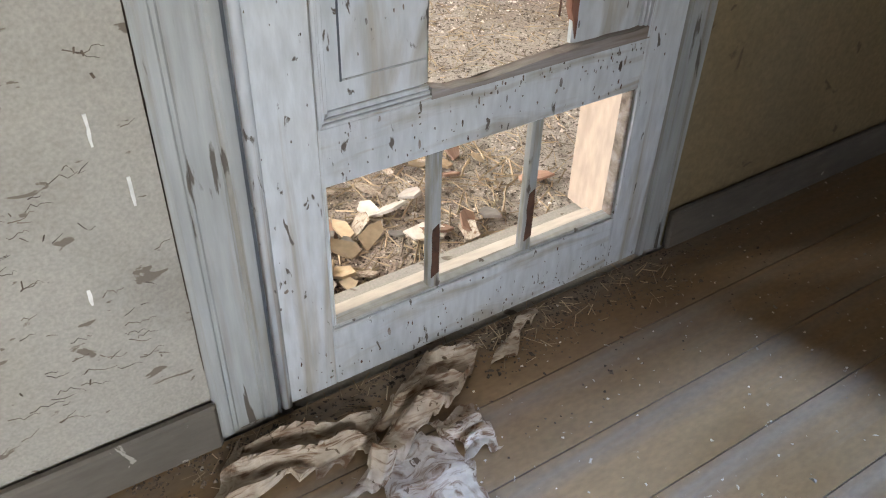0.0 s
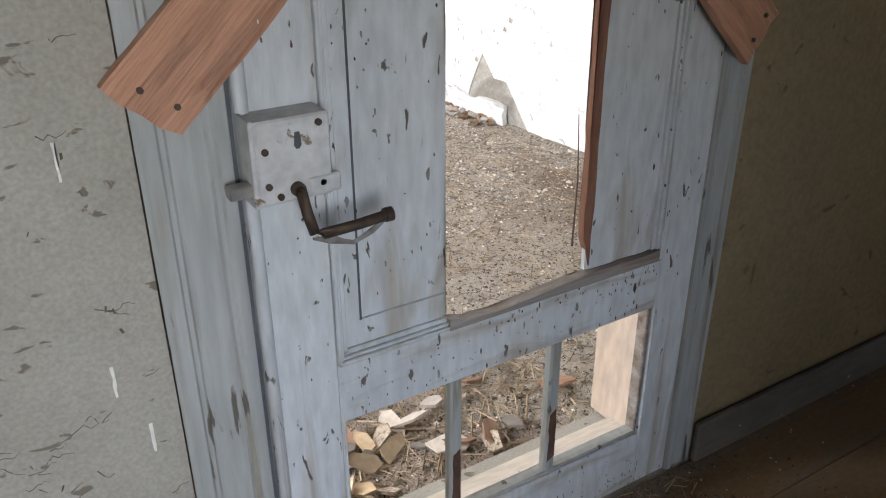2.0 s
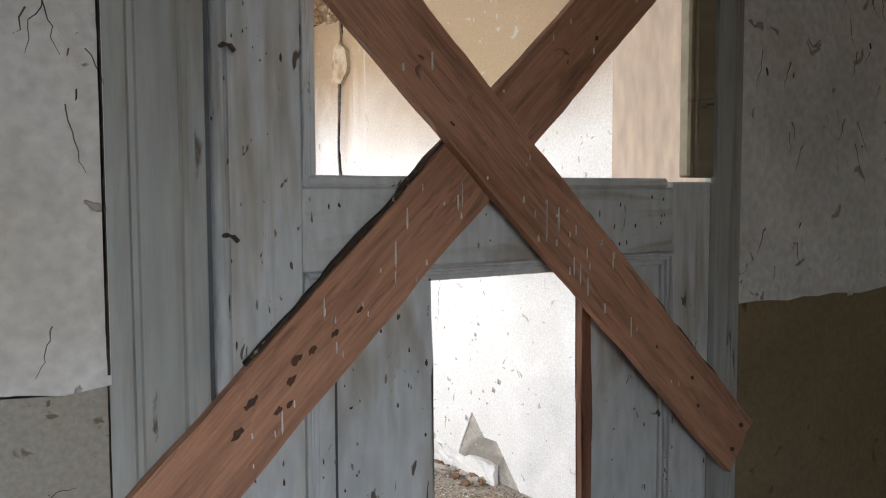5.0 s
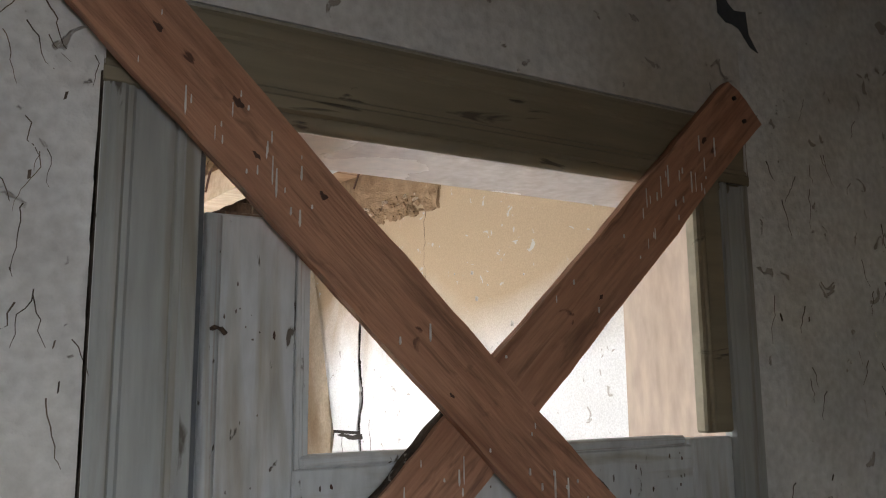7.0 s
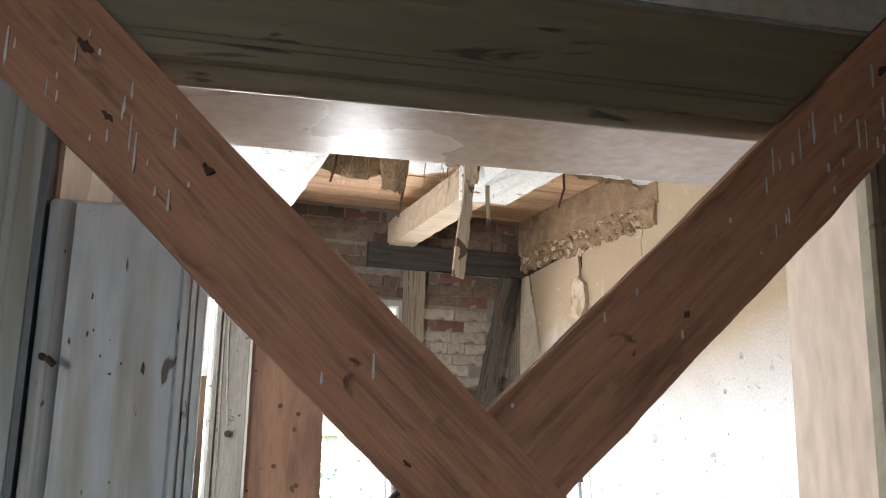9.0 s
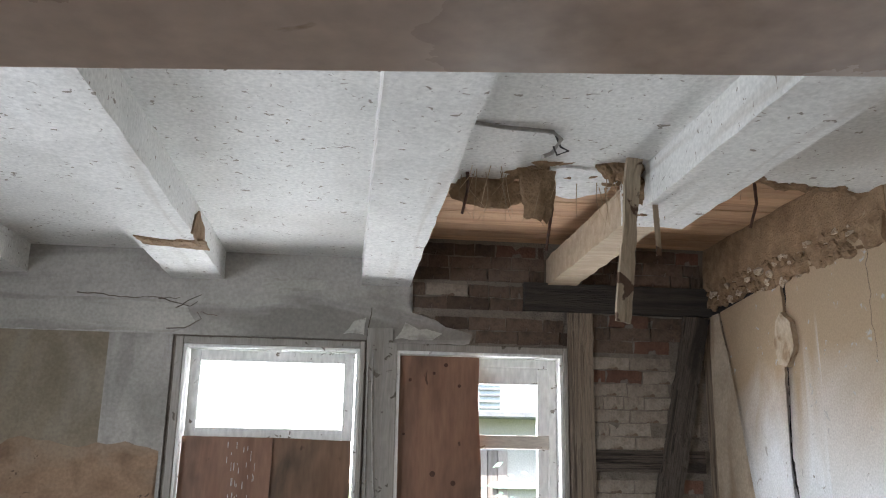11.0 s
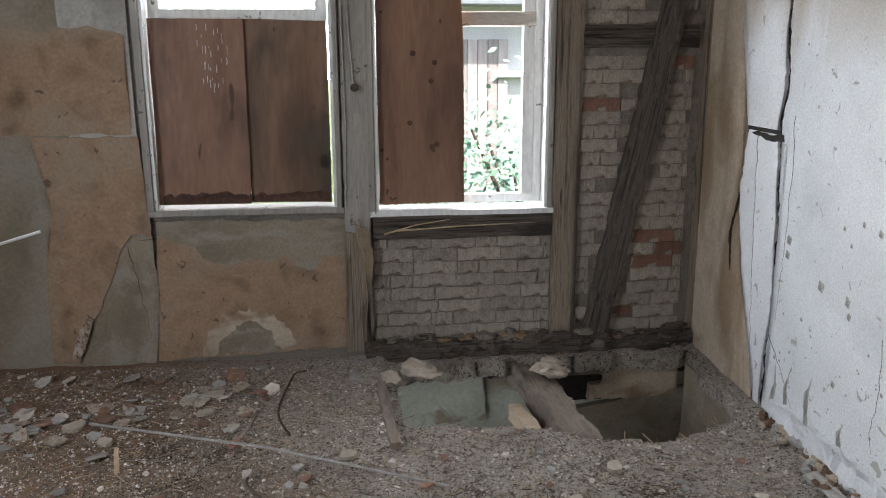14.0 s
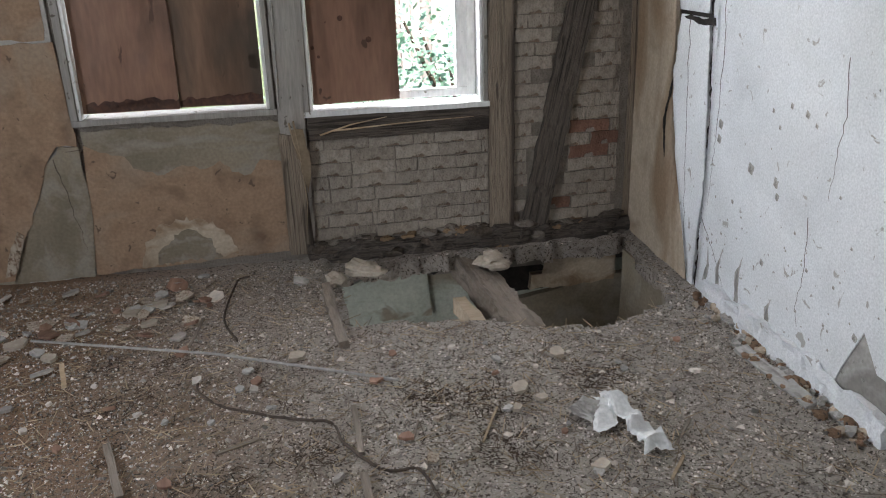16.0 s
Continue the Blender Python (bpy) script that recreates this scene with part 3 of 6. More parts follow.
def door_frame():
    """Casing, lining boards and threshold of the doorway."""
    f = thing("door_frame", (0.98, YW, FL1), "grey-green painted door casing with moulded edges, boarded over", "door frame", kind="structure")

    def casing(name, poly, a, b, m):
        part(name, prism(poly, "z", a, b), FRAME, f, m=m)
    # a moulded section, drawn once as (across, out of the wall) and swept along each side
    sec = [(0, 0.02), (0, 0.002), (0.010, -0.004), (0.026, -0.004), (0.030, 0.000), (0.036, 0.000), (0.040, 0.003), (0.088, 0.005), (0.092, 0.000), (0.098, 0.000), (0.102, -0.004), (0.118, -0.003), (0.124, 0.006), (0.124, 0.02)]
    casing("casing_side", [(x, y) for x, y in sec], FL1 + 0.004, 2.088, Matrix.Translation((0.382, YW - 0.001, 0)))
    casing("casing_side", [(0.078 - x * 0.63, y) for x, y in sec], FL1 + 0.004, 2.088, Matrix.Translation((1.4425, YW - 0.001, 0)))
    bm = prism([(y, 0.124 - x) for x, y in sec], "x", 0.382, 1.521)
    part("casing_head", bm, SHADED_OLIVE, f, m=Matrix.Translation((0, YW - 0.001, 2.084)))
    part("stop_bead", tube([(0.50, YW + 0.012, 2.078), (1.47, YW + 0.012, 2.081)], 0.013, 10), SHADED_OLIVE, f, smooth=True)
    part("jamb_board", box(1.4562, 1.477, 2.990, YB + 0.018, FL1, 2.094, 0.003), REVEAL, f, "pale painted jamb board")
    part("jamb_board", box(0.496, 0.512, 3.002, YB + 0.018, FL1, 2.094, 0.003), REVEAL, f)
    part("head_board", box(0.496, 1.477, 3.002, YB + 0.018, 2.094, 2.108, 0.003), REVEAL, f, "glossy pale painted head board")
    part("frame_post", box(1.370, 1.4405, YW - 0.004, 3.001, 1.640, 2.092, 0.004), SHADED_OLIVE, f, "olive painted frame post, coloured dark for lack of light")
    part("frame_post_bead", tube([(1.388, YW - 0.003, 1.642), (1.388, YW - 0.003, 2.070)], 0.006, 8), SHADED_OLIVE, f, smooth=True)
    part("threshold_board", box(0.512, 1.462, 3.03, 3.19, FL1 - 0.005, FL1 + 0.018, 0.004), THRESH, f, "pale worn threshold board")
    part("strike_gap", box(0.5, 0.507, YW - 0.002, YW + 0.03, FL1, 2.05), GAP_SHADE, f)
    for z in (1.795, 1.56):
        part("bent_nail", tube([(0.520, YW + 0.004, z), (0.522, YW - 0.016, z + 0.002), (0.528, YW - 0.022, z), (0.534, YW - 0.020, z - 0.006)], 0.0032, 6), IRON, f, "rusty bent nail")


door_frame()

LX0, LX1, LY, LT = 0.509, 1.4415, 2.984, 0.030  # the leaf


def door_leaf():
    d = thing("door_1", (0.98, LY, FL1), "blue-grey painted panelled door, knocked through, chipped paint", "door", kind="structure")
    y0, y1 = LY, LY + LT
    zb = FL1 + 0.006
    part("stile", box(LX0, 0.632, y0, y1, zb, 1.942, 0.003), DOOR, d)
    part("stile", box(1.342, LX1, y0, y1, zb, 1.632, 0.003), DOOR, d)
    part("edge_bead", tube([(LX0 + 0.012, y0, zb + 0.002), (LX0 + 0.012, y0, 1.938)], 0.0115, 8), DOOR, d, smooth=True)
    part("bottom_rail", box(0.632, 1.342, y0, y1, zb, 0.266, 0.003), DOOR, d)
    part("lock_rail", box(0.632, 1.342, y0, y1, 0.594, 0.708, 0.003), DOOR, d)
    part("top_rail", box(0.632, 1.342, y0, y1, 1.506, 1.622, 0.003), DOOR, d)
    # the two pieces of the broken panel
    z0, z1 = 0.712, 1.502
    left = [(0.636, z0), (0.842, z0 + 0.02), (0.840, 0.95), (0.843, 1.20), (0.838, 1.34), (0.842, 1.36), (0.838, z1 - 0.01), (0.636, z1)]
    part("panel_board", prism(ragged(left, True, 0.03, 0.0025, 3, (0, 6, 7)), "y", y0 + 0.012, y0 + 0.021), DOOR, d)
    right = [(1.150, z0 + 0.02), (1.338, z0), (1.338, z1), (1.136, z1), (1.140, 1.30), (1.146, 1.05)]
    part("panel_board", prism(ragged(right, True, 0.03, 0.002, 5, (0, 1, 2)), "y", y0 + 0.012, y0 + 0.021), DOOR, d)
    part("split_edge", prism(ragged([(1.140, 0.80), (1.158, 0.74), (1.158, 1.2), (1.152, 1.46), (1.132, 1.46), (1.137, 1.2)], step=0.03, amp=0.0025), "y", y0 + 0.008, y0 + 0.0235), RAWWOOD, d, "reddish splintered panel edge")
    part("splinter", tube([(1.118, y0 + 0.014, 0.79), (1.122, y0 + 0.016, 0.92), (1.117, y0 + 0.02, 1.04)], 0.0022, 5, taper=0.3), KNOT, d)
    # raised field lines and the mouldings round the panel
    for x in (0.680,):
        part("panel_groove", box(x, x + 0.003, y0 + 0.010, y0 + 0.0125, 0.775, 1.47), GAP_SHADE, d)
    part("panel_groove", box(0.679, 0.838, y0 + 0.0108, y0 + 0.0125, 0.775, 0.778), FRAME, d)

    def mould(a, b, inward):
        """A three-step moulding from a to b in the leaf's plane."""
        bm = bmesh.new()
        for k, (w0, w1, out) in enumerate(((0, 0.007, 0.004), (0.007, 0.013, -0.001), (0.013, 0.022, -0.006))):
            p, q = Vector(a), Vector(b)
            n = Vector(inward)
            xs = [p + n * w0, q + n * w0, q + n * w1, p + n * w1]
            lo, hi = Vector((min(v.x for v in xs), min(v.y for v in xs))), Vector((max(v.x for v in xs), max(v.y for v in xs)))
            box(lo.x, hi.x, y0 - out, y0 + 0.014, lo.y, hi.y, 0.0015, bm)
        return bm
    part("panel_moulding", mould((0.632, 0.708), (0.632, 1.506), (1, 0)), DOOR, d)
    part("panel_moulding", mould((1.342, 0.708), (1.342, 1.506), (-1, 0)), DOOR, d)
    part("panel_moulding", mould((0.632, 0.708), (0.842, 0.708), (0, 1)), DOOR, d)
    part("panel_moulding", mould((0.632, 1.506), (1.342, 1.506), (0, -1)), DOOR, d)
    bm = prism(ragged([(0.842, 0.706), (1.342, 0.706), (1.342, 0.732), (1.15, 0.728), (1.05, 0.722), (0.95, 0.712), (0.88, 0.716), (0.842, 0.728)], step=0.02, amp=0.003, straight=(0, 1)), "y", y0 - 0.003, y0 + 0.022)
    part("broken_moulding", bm, WORNWOOD, d, "splintered lower moulding, bare brown wood")
    # the empty glazed field at the bottom
    for x in (0.849, 1.081):
        part("glazing_bar", box(x, x + 0.026, y0 + 0.006, y0 + 0.03, 0.266, 0.594, 0.004), FRAME, d, "weathered glazing bar without glass")
        part("bare_patch", prism(ragged([(x + 0.004, 0.30), (x + 0.022, 0.31), (x + 0.020, 0.43), (x + 0.006, 0.42)], step=0.02, amp=0.002), "y", y0 + 0.0045, y0 + 0.007), KNOT, d)
    part("glazing_sill", box(0.634, 1.340, y0 + 0.004, y0 + 0.034, 0.266, 0.276, 0.003), FRAME, d)
    part("glazing_stop", box(0.634, 0.642, y0 + 0.006, y0 + 0.034, 0.27, 0.594, 0.002), DOOR, d)
    part("glazing_stop", box(1.332, 1.340, y0 + 0.006, y0 + 0.034, 0.27, 0.594, 0.002), WORNWOOD, d, "bare brown rebate where the glass was")
    # what is left of the upper glazed field
    part("glazing_sill", box(0.640, 1.325, y0 - 0.004, y0 + 0.03, 1.622, 1.638, 0.004), DOOR, d)
    part("upper_moulding", mould((0.632, 1.622), (0.632, 1.94), (1, 0)), DOOR, d)
    for k in range(400):
        spot = random.choice(((0.55, 1.40, 0.125, 0.20), (0.66, 1.33, 0.60, 0.70), (0.53, 0.62, 0.15, 1.9), (0.66, 1.33, 0.60, 0.705), (1.16, 1.44, 0.65, 1.5), (0.66, 1.33, 1.51, 1.61), (0.66, 0.83, 0.8, 1.45), (0.55, 1.40, 0.13, 0.26), (0.95, 1.40, 0.66, 0.706), (0.60, 1.40, 0.13, 0.17)))
        x, z = random.uniform(*spot[:2]), random.uniform(*spot[2:])
        inset = 0.0115 if (0.66 < x < 1.32 and 0.735 < z < 1.485) else 0.0
        if 0.842 < x < 1.136 and inset:
            continue
        s = random.uniform(0.0006, 0.0024) * (2.0 if random.random() < 0.08 else 1)
        e = random.uniform(0.5, 4.0)
        ring = [(x + s * random.uniform(0.4, 1.2) * math.cos(u), z + s * e * random.uniform(0.4, 1.2) * math.sin(u)) for u in (0, 0.9, 1.8, 2.7, 3.6, 4.5, 5.4)]
        part("paint_chip", prism(ring, "y", y0 + inset - 0.0008, y0 + inset + 0.002), (KNOT, DIRT, COBWEB, WORNWOOD)[k % 4], d)
    return d


door_leaf()


def rim_lock():
    k = thing("rim_lock", (0.57, LY, 1.09), "rim lock overpainted grey, with a rusty lever handle", "lock")
    part("case", box(0.517, 0.622, 2.930, LY, 1.032, 1.148, 0.003), LOCKP, k)
    part("flange", box(0.511, 0.517, 2.932, LY + 0.006, 1.030, 1.150, 0.001), LOCKP, k)
    part("bolt", box(0.480, 0.516, 2.938, 2.958, 1.046, 1.064, 0.002), BRASS, k, "pale steel bolt, shot")
    part("keyhole", prism([(0.571, 1.128), (0.578, 1.128), (0.578, 1.115), (0.580, 1.110), (0.577, 1.105), (0.572, 1.105), (0.569, 1.110), (0.571, 1.115)], "y", 2.9288, 2.9305), GAP_SHADE, k)
    part("escutcheon", disc(0.017, 0.002, 20, m=Matrix.Translation((0.575, 2.9300, 1.113)) @ Matrix.Rotation(radians(90), 4, "X")), LOCKP, k)
    for x, z in ((0.529, 1.108), (0.530, 1.060), (0.605, 1.136), (0.606, 1.052), (0.545, 1.043)):
        part("screw", disc(0.0048, 0.004, 10, m=Matrix.Translation((x, 2.9285, z)) @ Matrix.Rotation(radians(90), 4, "X")), IRON, k)
    part("spindle_rose", disc(0.010, 0.010, 16, m=Matrix.Translation((0.569, 2.9265, 1.050)) @ Matrix.Rotation(radians(90), 4, "X")), IRON, k)
    part("cover_strip", box(0.585, 0.632, 2.9265, 2.9305, 1.036, 1.062, 0.002), LOCKP, k)
    part("lever", tube([(0.569, 2.930, 1.05), (0.569, 2.915, 1.048), (0.571, 2.905, 1.02), (0.577, 2.902, 0.995), (0.590, 2.900, 0.990), (0.64, 2.900, 0.991), (0.678, 2.902, 0.993), (0.690, 2.904, 0.993)], 0.008, 8), IRON, k, "rusty bent lever handle", smooth=True)
    part("lever_end", disc(0.0105, 0.012, 12, m=Matrix.Translation((0.69, 2.904, 0.993)) @ Matrix.Rotation(radians(90), 4, "Y")), IRON, k)
    bm = bmesh.new()
    for i in range(5):
        s = random.uniform(-0.004, 0.004)
        tube([(0.575 + i * 0.006, 2.903, 0.985), (0.600 + i * 0.004, 2.905, 0.972 + s), (0.635, 2.904, 0.962 + s), (0.665 - i * 0.003, 2.903, 0.972 + s), (0.688, 2.904, 0.988)], 0.0022, 5, bm)
    part("cobweb", bm, COBWEB, k, "clotted grey cobweb under the lever")


rim_lock()


def plank(name, a, b, front, width, seed, label, knots, bark):
    """A plank nailed flat across the doorway: its axis from a to b, given in the wall's plane."""
    p = thing(name, (a[0], front, a[1]), label, "plank", "crossed planks over the door")
    A, B = Vector((a[0], front + 0.009, a[1])), Vector((b[0], front + 0.009, b[1]))
    L = (B - A).length
    x = (B - A).normalized()
    y = Vector((0, 1, 0))
    z = x.cross(y)
    m = Matrix((x, y, z)).transposed().to_4x4()
    m = Matrix.Translation((A + B) / 2) @ m
    bm = rough_box(L, 0.0175, width, 0.025, 0.0028, seed)
    for v in bm.verts:
        end = abs(v.co.x) - (L / 2 - 0.03)
        if end > 0:
            q = Vector((v.co.z * 60, seed, 1 if v.co.x > 0 else 4))
            cut = 0.014 * noise.noise(q) + 0.22 * max(0.0, v.co.z * (1 if v.co.x > 0 else -1) - 0.02)
            v.co.x -= (1 if v.co.x > 0 else -1) * cut * min(1.0, end / 0.03)
    part("board", bm, PLANK, p, m=m)
    part("bark_edge", rough_box(L * bark[1], 0.012, 0.008, 0.012, 0.006, seed + 3), BARKEDGE, p, "dark rough waney edge", m=m @ Matrix.Translation((L * bark[0], 0.004, bark[2] * width / 2)))
    for s, t in ((-0.485, 0.18), (-0.478, -0.25), (0.482, 0.22), (0.475, -0.2)):
        part("nail", disc(0.0042, 0.006, 8, m=m @ Matrix.Translation((s * L, -0.0095, t * width)) @ Matrix.Rotation(radians(90), 4, "X")), IRON, p)
    for s, t, r in knots:
        ring = [(s * L / 2 + r * random.uniform(0.5, 1.3) * math.cos(u), t * width / 2 + r * random.uniform(0.25, 0.7) * math.sin(u)) for u in (0, 0.5, 1.0, 1.5, 2.0, 2.5, 3.0, 3.5, 4.0, 4.5, 5.0, 5.5, 6.0)]
        part("knot", prism([(q[0] * 0.8 + s * L * 0.1, q[1] * 0.8 + t * width * 0.1) for q in ring], "y", -0.0098, -0.006), KNOT, p, m=m)
    for k in range(60):
        s, t = random.choice((random.uniform(-0.45, 0.45), random.gauss(-0.12, 0.06), random.gauss(0.33, 0.05))) * L, random.uniform(-0.42, 0.42) * width
        u = m @ Vector((s, 0, t))
        h, w = random.choice((random.uniform(0.004, 0.012), random.uniform(0.01, 0.04))), random.uniform(0.0005, 0.0015)
        pts = [(u.x - w / 2, u.z), (u.x + w / 2, u.z), (u.x + w, u.z - h * 0.8), (u.x, u.z - h), (u.x - w, u.z - h * 0.75)]
        if all(abs((m.inverted() @ Vector((q[0], A.y, q[1]))).z) < width * 0.47 for q in pts):
            part("bird_lime_streak", prism(pts, "y", front - 0.0018, front + 0.0015), DROPS, p)
    return p


plank("plank", (0.392, 1.1725), (1.5075, 2.249), 2.957, 0.109, 1.0, "reddish-brown sawn plank with knots and white streaks, nailed across the door", [(-0.75, 0.1, 0.012), (-0.68, -0.3, 0.010), (-0.60, 0.2, 0.013), (-0.52, -0.1, 0.009), (-0.63, -0.05, 0.012), (0.80, 0.3, 0.010), (0.3, -0.3, 0.007), (-0.1, -0.5, 0.008), (-0.70, 0.35, 0.014), (-0.57, 0.05, 0.010), (-0.46, -0.2, 0.008), (-0.66, -0.42, 0.008)], (-0.16, 0.34, 1.0))
plank("plank", (1.487, 1.136), (0.351, 2.224), 2.939, 0.107, 7.0, "reddish-brown sawn plank with knots and white streaks, nailed over another", [(0.62, 0.2, 0.008), (0.5, -0.4, 0.009), (0.35, 0.1, 0.007), (-0.80, 0.3, 0.007), (-0.74, -0.2, 0.007), (0.86, -0.1, 0.009), (0.1, 0.6, 0.006), (0.70, -0.35, 0.012), (-0.6, 0.1, 0.006)], (-0.28, 0.36, -1.0))


def torn_sheet(name, pts, z, mat, label, category, seed=0.0, lift=0.03, res=26, m=None):
    """A torn, crumpled sheet: a patch over four corners, folded up and ragged at its rim."""
    bm = bmesh.new()
    c = [Vector(p) for p in pts]
    grid = []
    for i in range(res + 1):
        row = []
        for j in range(res + 1):
            u, v = i / res, j / res
            p = (c[0] * (1 - u) + c[1] * u) * (1 - v) + (c[3] * (1 - u) + c[2] * u) * v
            q = Vector((p.x * 7 + seed, p.y * 7, seed))
            rim = min(u, 1 - u, v, 1 - v)
            ridge = 0.75 * (1 - abs(math.sin(math.pi * (v * 2.6 + 0.9 * noise.noise(q * 0.5) + seed))) ** 0.7) + 0.35 * abs(noise.noise(q * 1.6)) + 0.12 * abs(noise.noise(q * 4.1 + Vector((3, 0, 0))))
            w = noise.noise_vector(q * 2.3)
            jag = 0.03 * noise.noise(q * 5) if rim < 0.04 else 0
            row.append(bm.verts.new((p.x + 0.02 * w.x + jag, p.y + 0.02 * w.y + jag, z + lift * ridge * (0.4 + min(1, rim * 6)))))
        grid.append(row)
    for i in range(res):
        for j in range(res):
            bm.faces.new((grid[i][j], grid[i + 1][j], grid[i + 1][j + 1], grid[i][j + 1]))
    ob = solo(name, bm, mat, label, category, m=m)
    md = ob.modifiers.new("thickness", "SOLIDIFY")
    md.thickness = 0.0012
    return ob


torn_sheet("torn_paper", [(0.30, 2.83), (0.62, 2.80), (0.68, 2.88), (0.40, 2.95)], FL1 + 0.004, PAPER, "crumpled torn brown paper lying below the door", "paper", 1.0, 0.035)
torn_sheet("torn_paper", [(0.56, 2.58), (0.74, 2.54), (0.75, 2.76), (0.61, 2.80)], FL1 + 0.003, PAPER, "stained pale sheet of torn paper on the floorboards", "paper", 4.0, 0.008)
torn_sheet("torn_paper", [(0.62, 2.84), (0.80, 2.82), (0.95, 2.93), (0.84, 2.968)], FL1 + 0.006, PAPER, "crumpled torn brown paper lying below the door", "paper", 9.0, 0.035)
torn_sheet("torn_paper", [(0.93, 2.87), (0.97, 2.86), (1.12, 2.95), (1.09, 2.965)], FL1 + 0.006, PAPER, "narrow torn paper strip at the door's foot", "paper", 2.0, 0.02, 14)
torn_sheet("torn_paper", [(0.75, 2.70), (0.83, 2.68), (0.84, 2.80), (0.74, 2.80)], FL1 + 0.004, PAPER, "brown torn paper scrap on the floorboards", "paper", 12.0, 0.02, 14)


def grit(name, count, area, z, sizes, mat, label, category, m=None, flat=0.4, keep=None, dense=None):
    """Loose crumbs: many little uneven solids in one mesh."""
    verts, faces = [], []
    n = 0
    while n < count:
        x, y = random.uniform(*area[:2]), random.uniform(*area[2:])
        if dense and random.random() > dense(x, y):
            count -= 0.5
            continue
        if keep and not keep(x, y):
            count -= 0.2
            continue
        s = random.uniform(*sizes) * (1.8 if random.random() < 0.06 else 1)
        zz = z(x, y) if callable(z) else z
        b = len(verts)
        a0 = random.uniform(0, 6.28)
        for k in range(4):
            a = a0 + k * 1.57 + random.uniform(-0.5, 0.5)
            r = s * random.uniform(0.5, 1.2)
            verts.append((x + r * math.cos(a), y + r * math.sin(a), zz - 0.001 + random.uniform(0, 0.3) * s * flat))
        verts.append((x + random.uniform(-0.3, 0.3) * s, y + random.uniform(-0.3, 0.3) * s, zz + s * flat * random.uniform(0.6, 1.6)))
        faces += [(b, b + 1, b + 4), (b + 1, b + 2, b + 4), (b + 2, b + 3, b + 4), (b + 3, b, b + 4), (b + 3, b + 2, b + 1, b)]
        n += 1
    me = bpy.data.meshes.new(name)
    me.from_pydata(verts, [], faces)
    me.materials.append(mat)
    ob = new(name, me)
    if m is not None:
        ob.matrix_basis = m
    return tagged(ob, label, category, kind="stuff")


def straws(name, count, area, z, length, radius, mat, label, m=None, keep=None, dense=None):
    verts, faces = [], []
    for _ in range(count):
        x, y = random.uniform(*area[:2]), random.uniform(*area[2:])
        if (keep and not keep(x, y)) or (dense and random.random() > dense(x, y)):
            continue
        a = random.uniform(0, 3.14)
        l = random.uniform(*length)
        r = radius * random.uniform(0.5, 1.5)
        zz = (z(x, y) if callable(z) else z) + 0.002
        d = Vector((math.cos(a), math.sin(a), random.uniform(-0.05, 0.16)))
        s = Vector((-math.sin(a), math.cos(a), 0)) * r
        u = Vector((0, 0, r * 1.2))
        p, q = Vector((x, y, zz)), Vector((x, y, zz)) + d * l
        b = len(verts)
        verts += [tuple(v) for v in (p - s, p + s, p + u, q - s, q + s, q + u)]
        faces += [(b, b + 1, b + 4, b + 3), (b + 1, b + 2, b + 5, b + 4), (b + 2, b, b + 3, b + 5), (b, b + 2, b + 1), (b + 3, b + 4, b + 5)]
    me = bpy.data.meshes.new(name)
    me.from_pydata(verts, [], faces)
    me.materials.append(mat)
    ob = new(name, me)
    if m is not None:
        ob.matrix_basis = m
    return tagged(ob, label, "straw", kind="stuff")


torn_sheet("torn_paper", [(0.52, 2.74), (0.55, 2.71), (0.86, 2.86), (0.80, 2.90)], FL1 + 0.012, PAPER, "long twisted strip of torn brown paper", "paper", 15.0, 0.05, 26)


def by_door(x, y):
    return max(0.03, 1 - (2.965 - y) / (0.16 if 0.9 < x < 1.5 else 0.10)) if 0.2 < x < 1.6 else 0.05


grit("floor_dirt", 5200, (0.2, 1.75, 2.66, 2.965), FL1, (0.0015, 0.005), DIRT, "dark dirt and crumbs swept against the door", "dirt", dense=by_door)
grit("floor_grit", 420, (0.2, 2.6, 2.2, 2.96), FL1, (0.0015, 0.005), CHIPS, "pale plaster crumbs strewn on the floorboards", "grit")
straws("door_straw", 500, (0.3, 1.5, 2.80, 2.965), FL1, (0.01, 0.045), 0.0009, STRAW, "straw and splinters in the dirt by the door", dense=by_door)

# ---- the far room, by its own plan ----
BW, RW, LW, CE, BM = 7.514, 3.489, -1.5, 3.02, 2.855  # back, right and left wall, ceiling, undersides of its beams
HOLE = [(1.66, 7.40), (1.67, 7.02), (1.635, 6.62), (1.72, 6.60), (2.0, 6.555), (2.275, 6.50), (2.39, 6.51), (2.62, 6.37), (2.86, 6.34), (3.09, 6.39), (3.33, 6.50), (3.38, 6.75), (3.44, 7.40)]


def inside(poly, x, y):
    hit = False
    for (ax, ay), (bx, by) in zip(poly, poly[1:] + poly[:1]):
        if (ay > y) != (by > y) and x < (bx - ax) * (y - ay) / (by - ay) + ax:
            hit = not hit
    return hit


def ground_height(x, y):
    p = Vector((x, y, 0.3))
    h = 0.016 * noise.noise(p * 1.7) + 0.010 * noise.noise(p * 6) + 0.006 * noise.noise(p * 17) + 0.004 * noise.noise(p * 41)
    h += 0.045 * max(0, (y - 7.0) / 0.5) * (1 if x < 1.6 else 0.3)
    h += 0.05 * max(0, 1 - (y - 2.7) / 0.8)
    h += 0.03 * max(0, 1 - (RW - x) / 0.25)
    return h


def beyond_door(x, y):
    return (F2 @ Vector((x, y, 0))).y > YB + 0.02


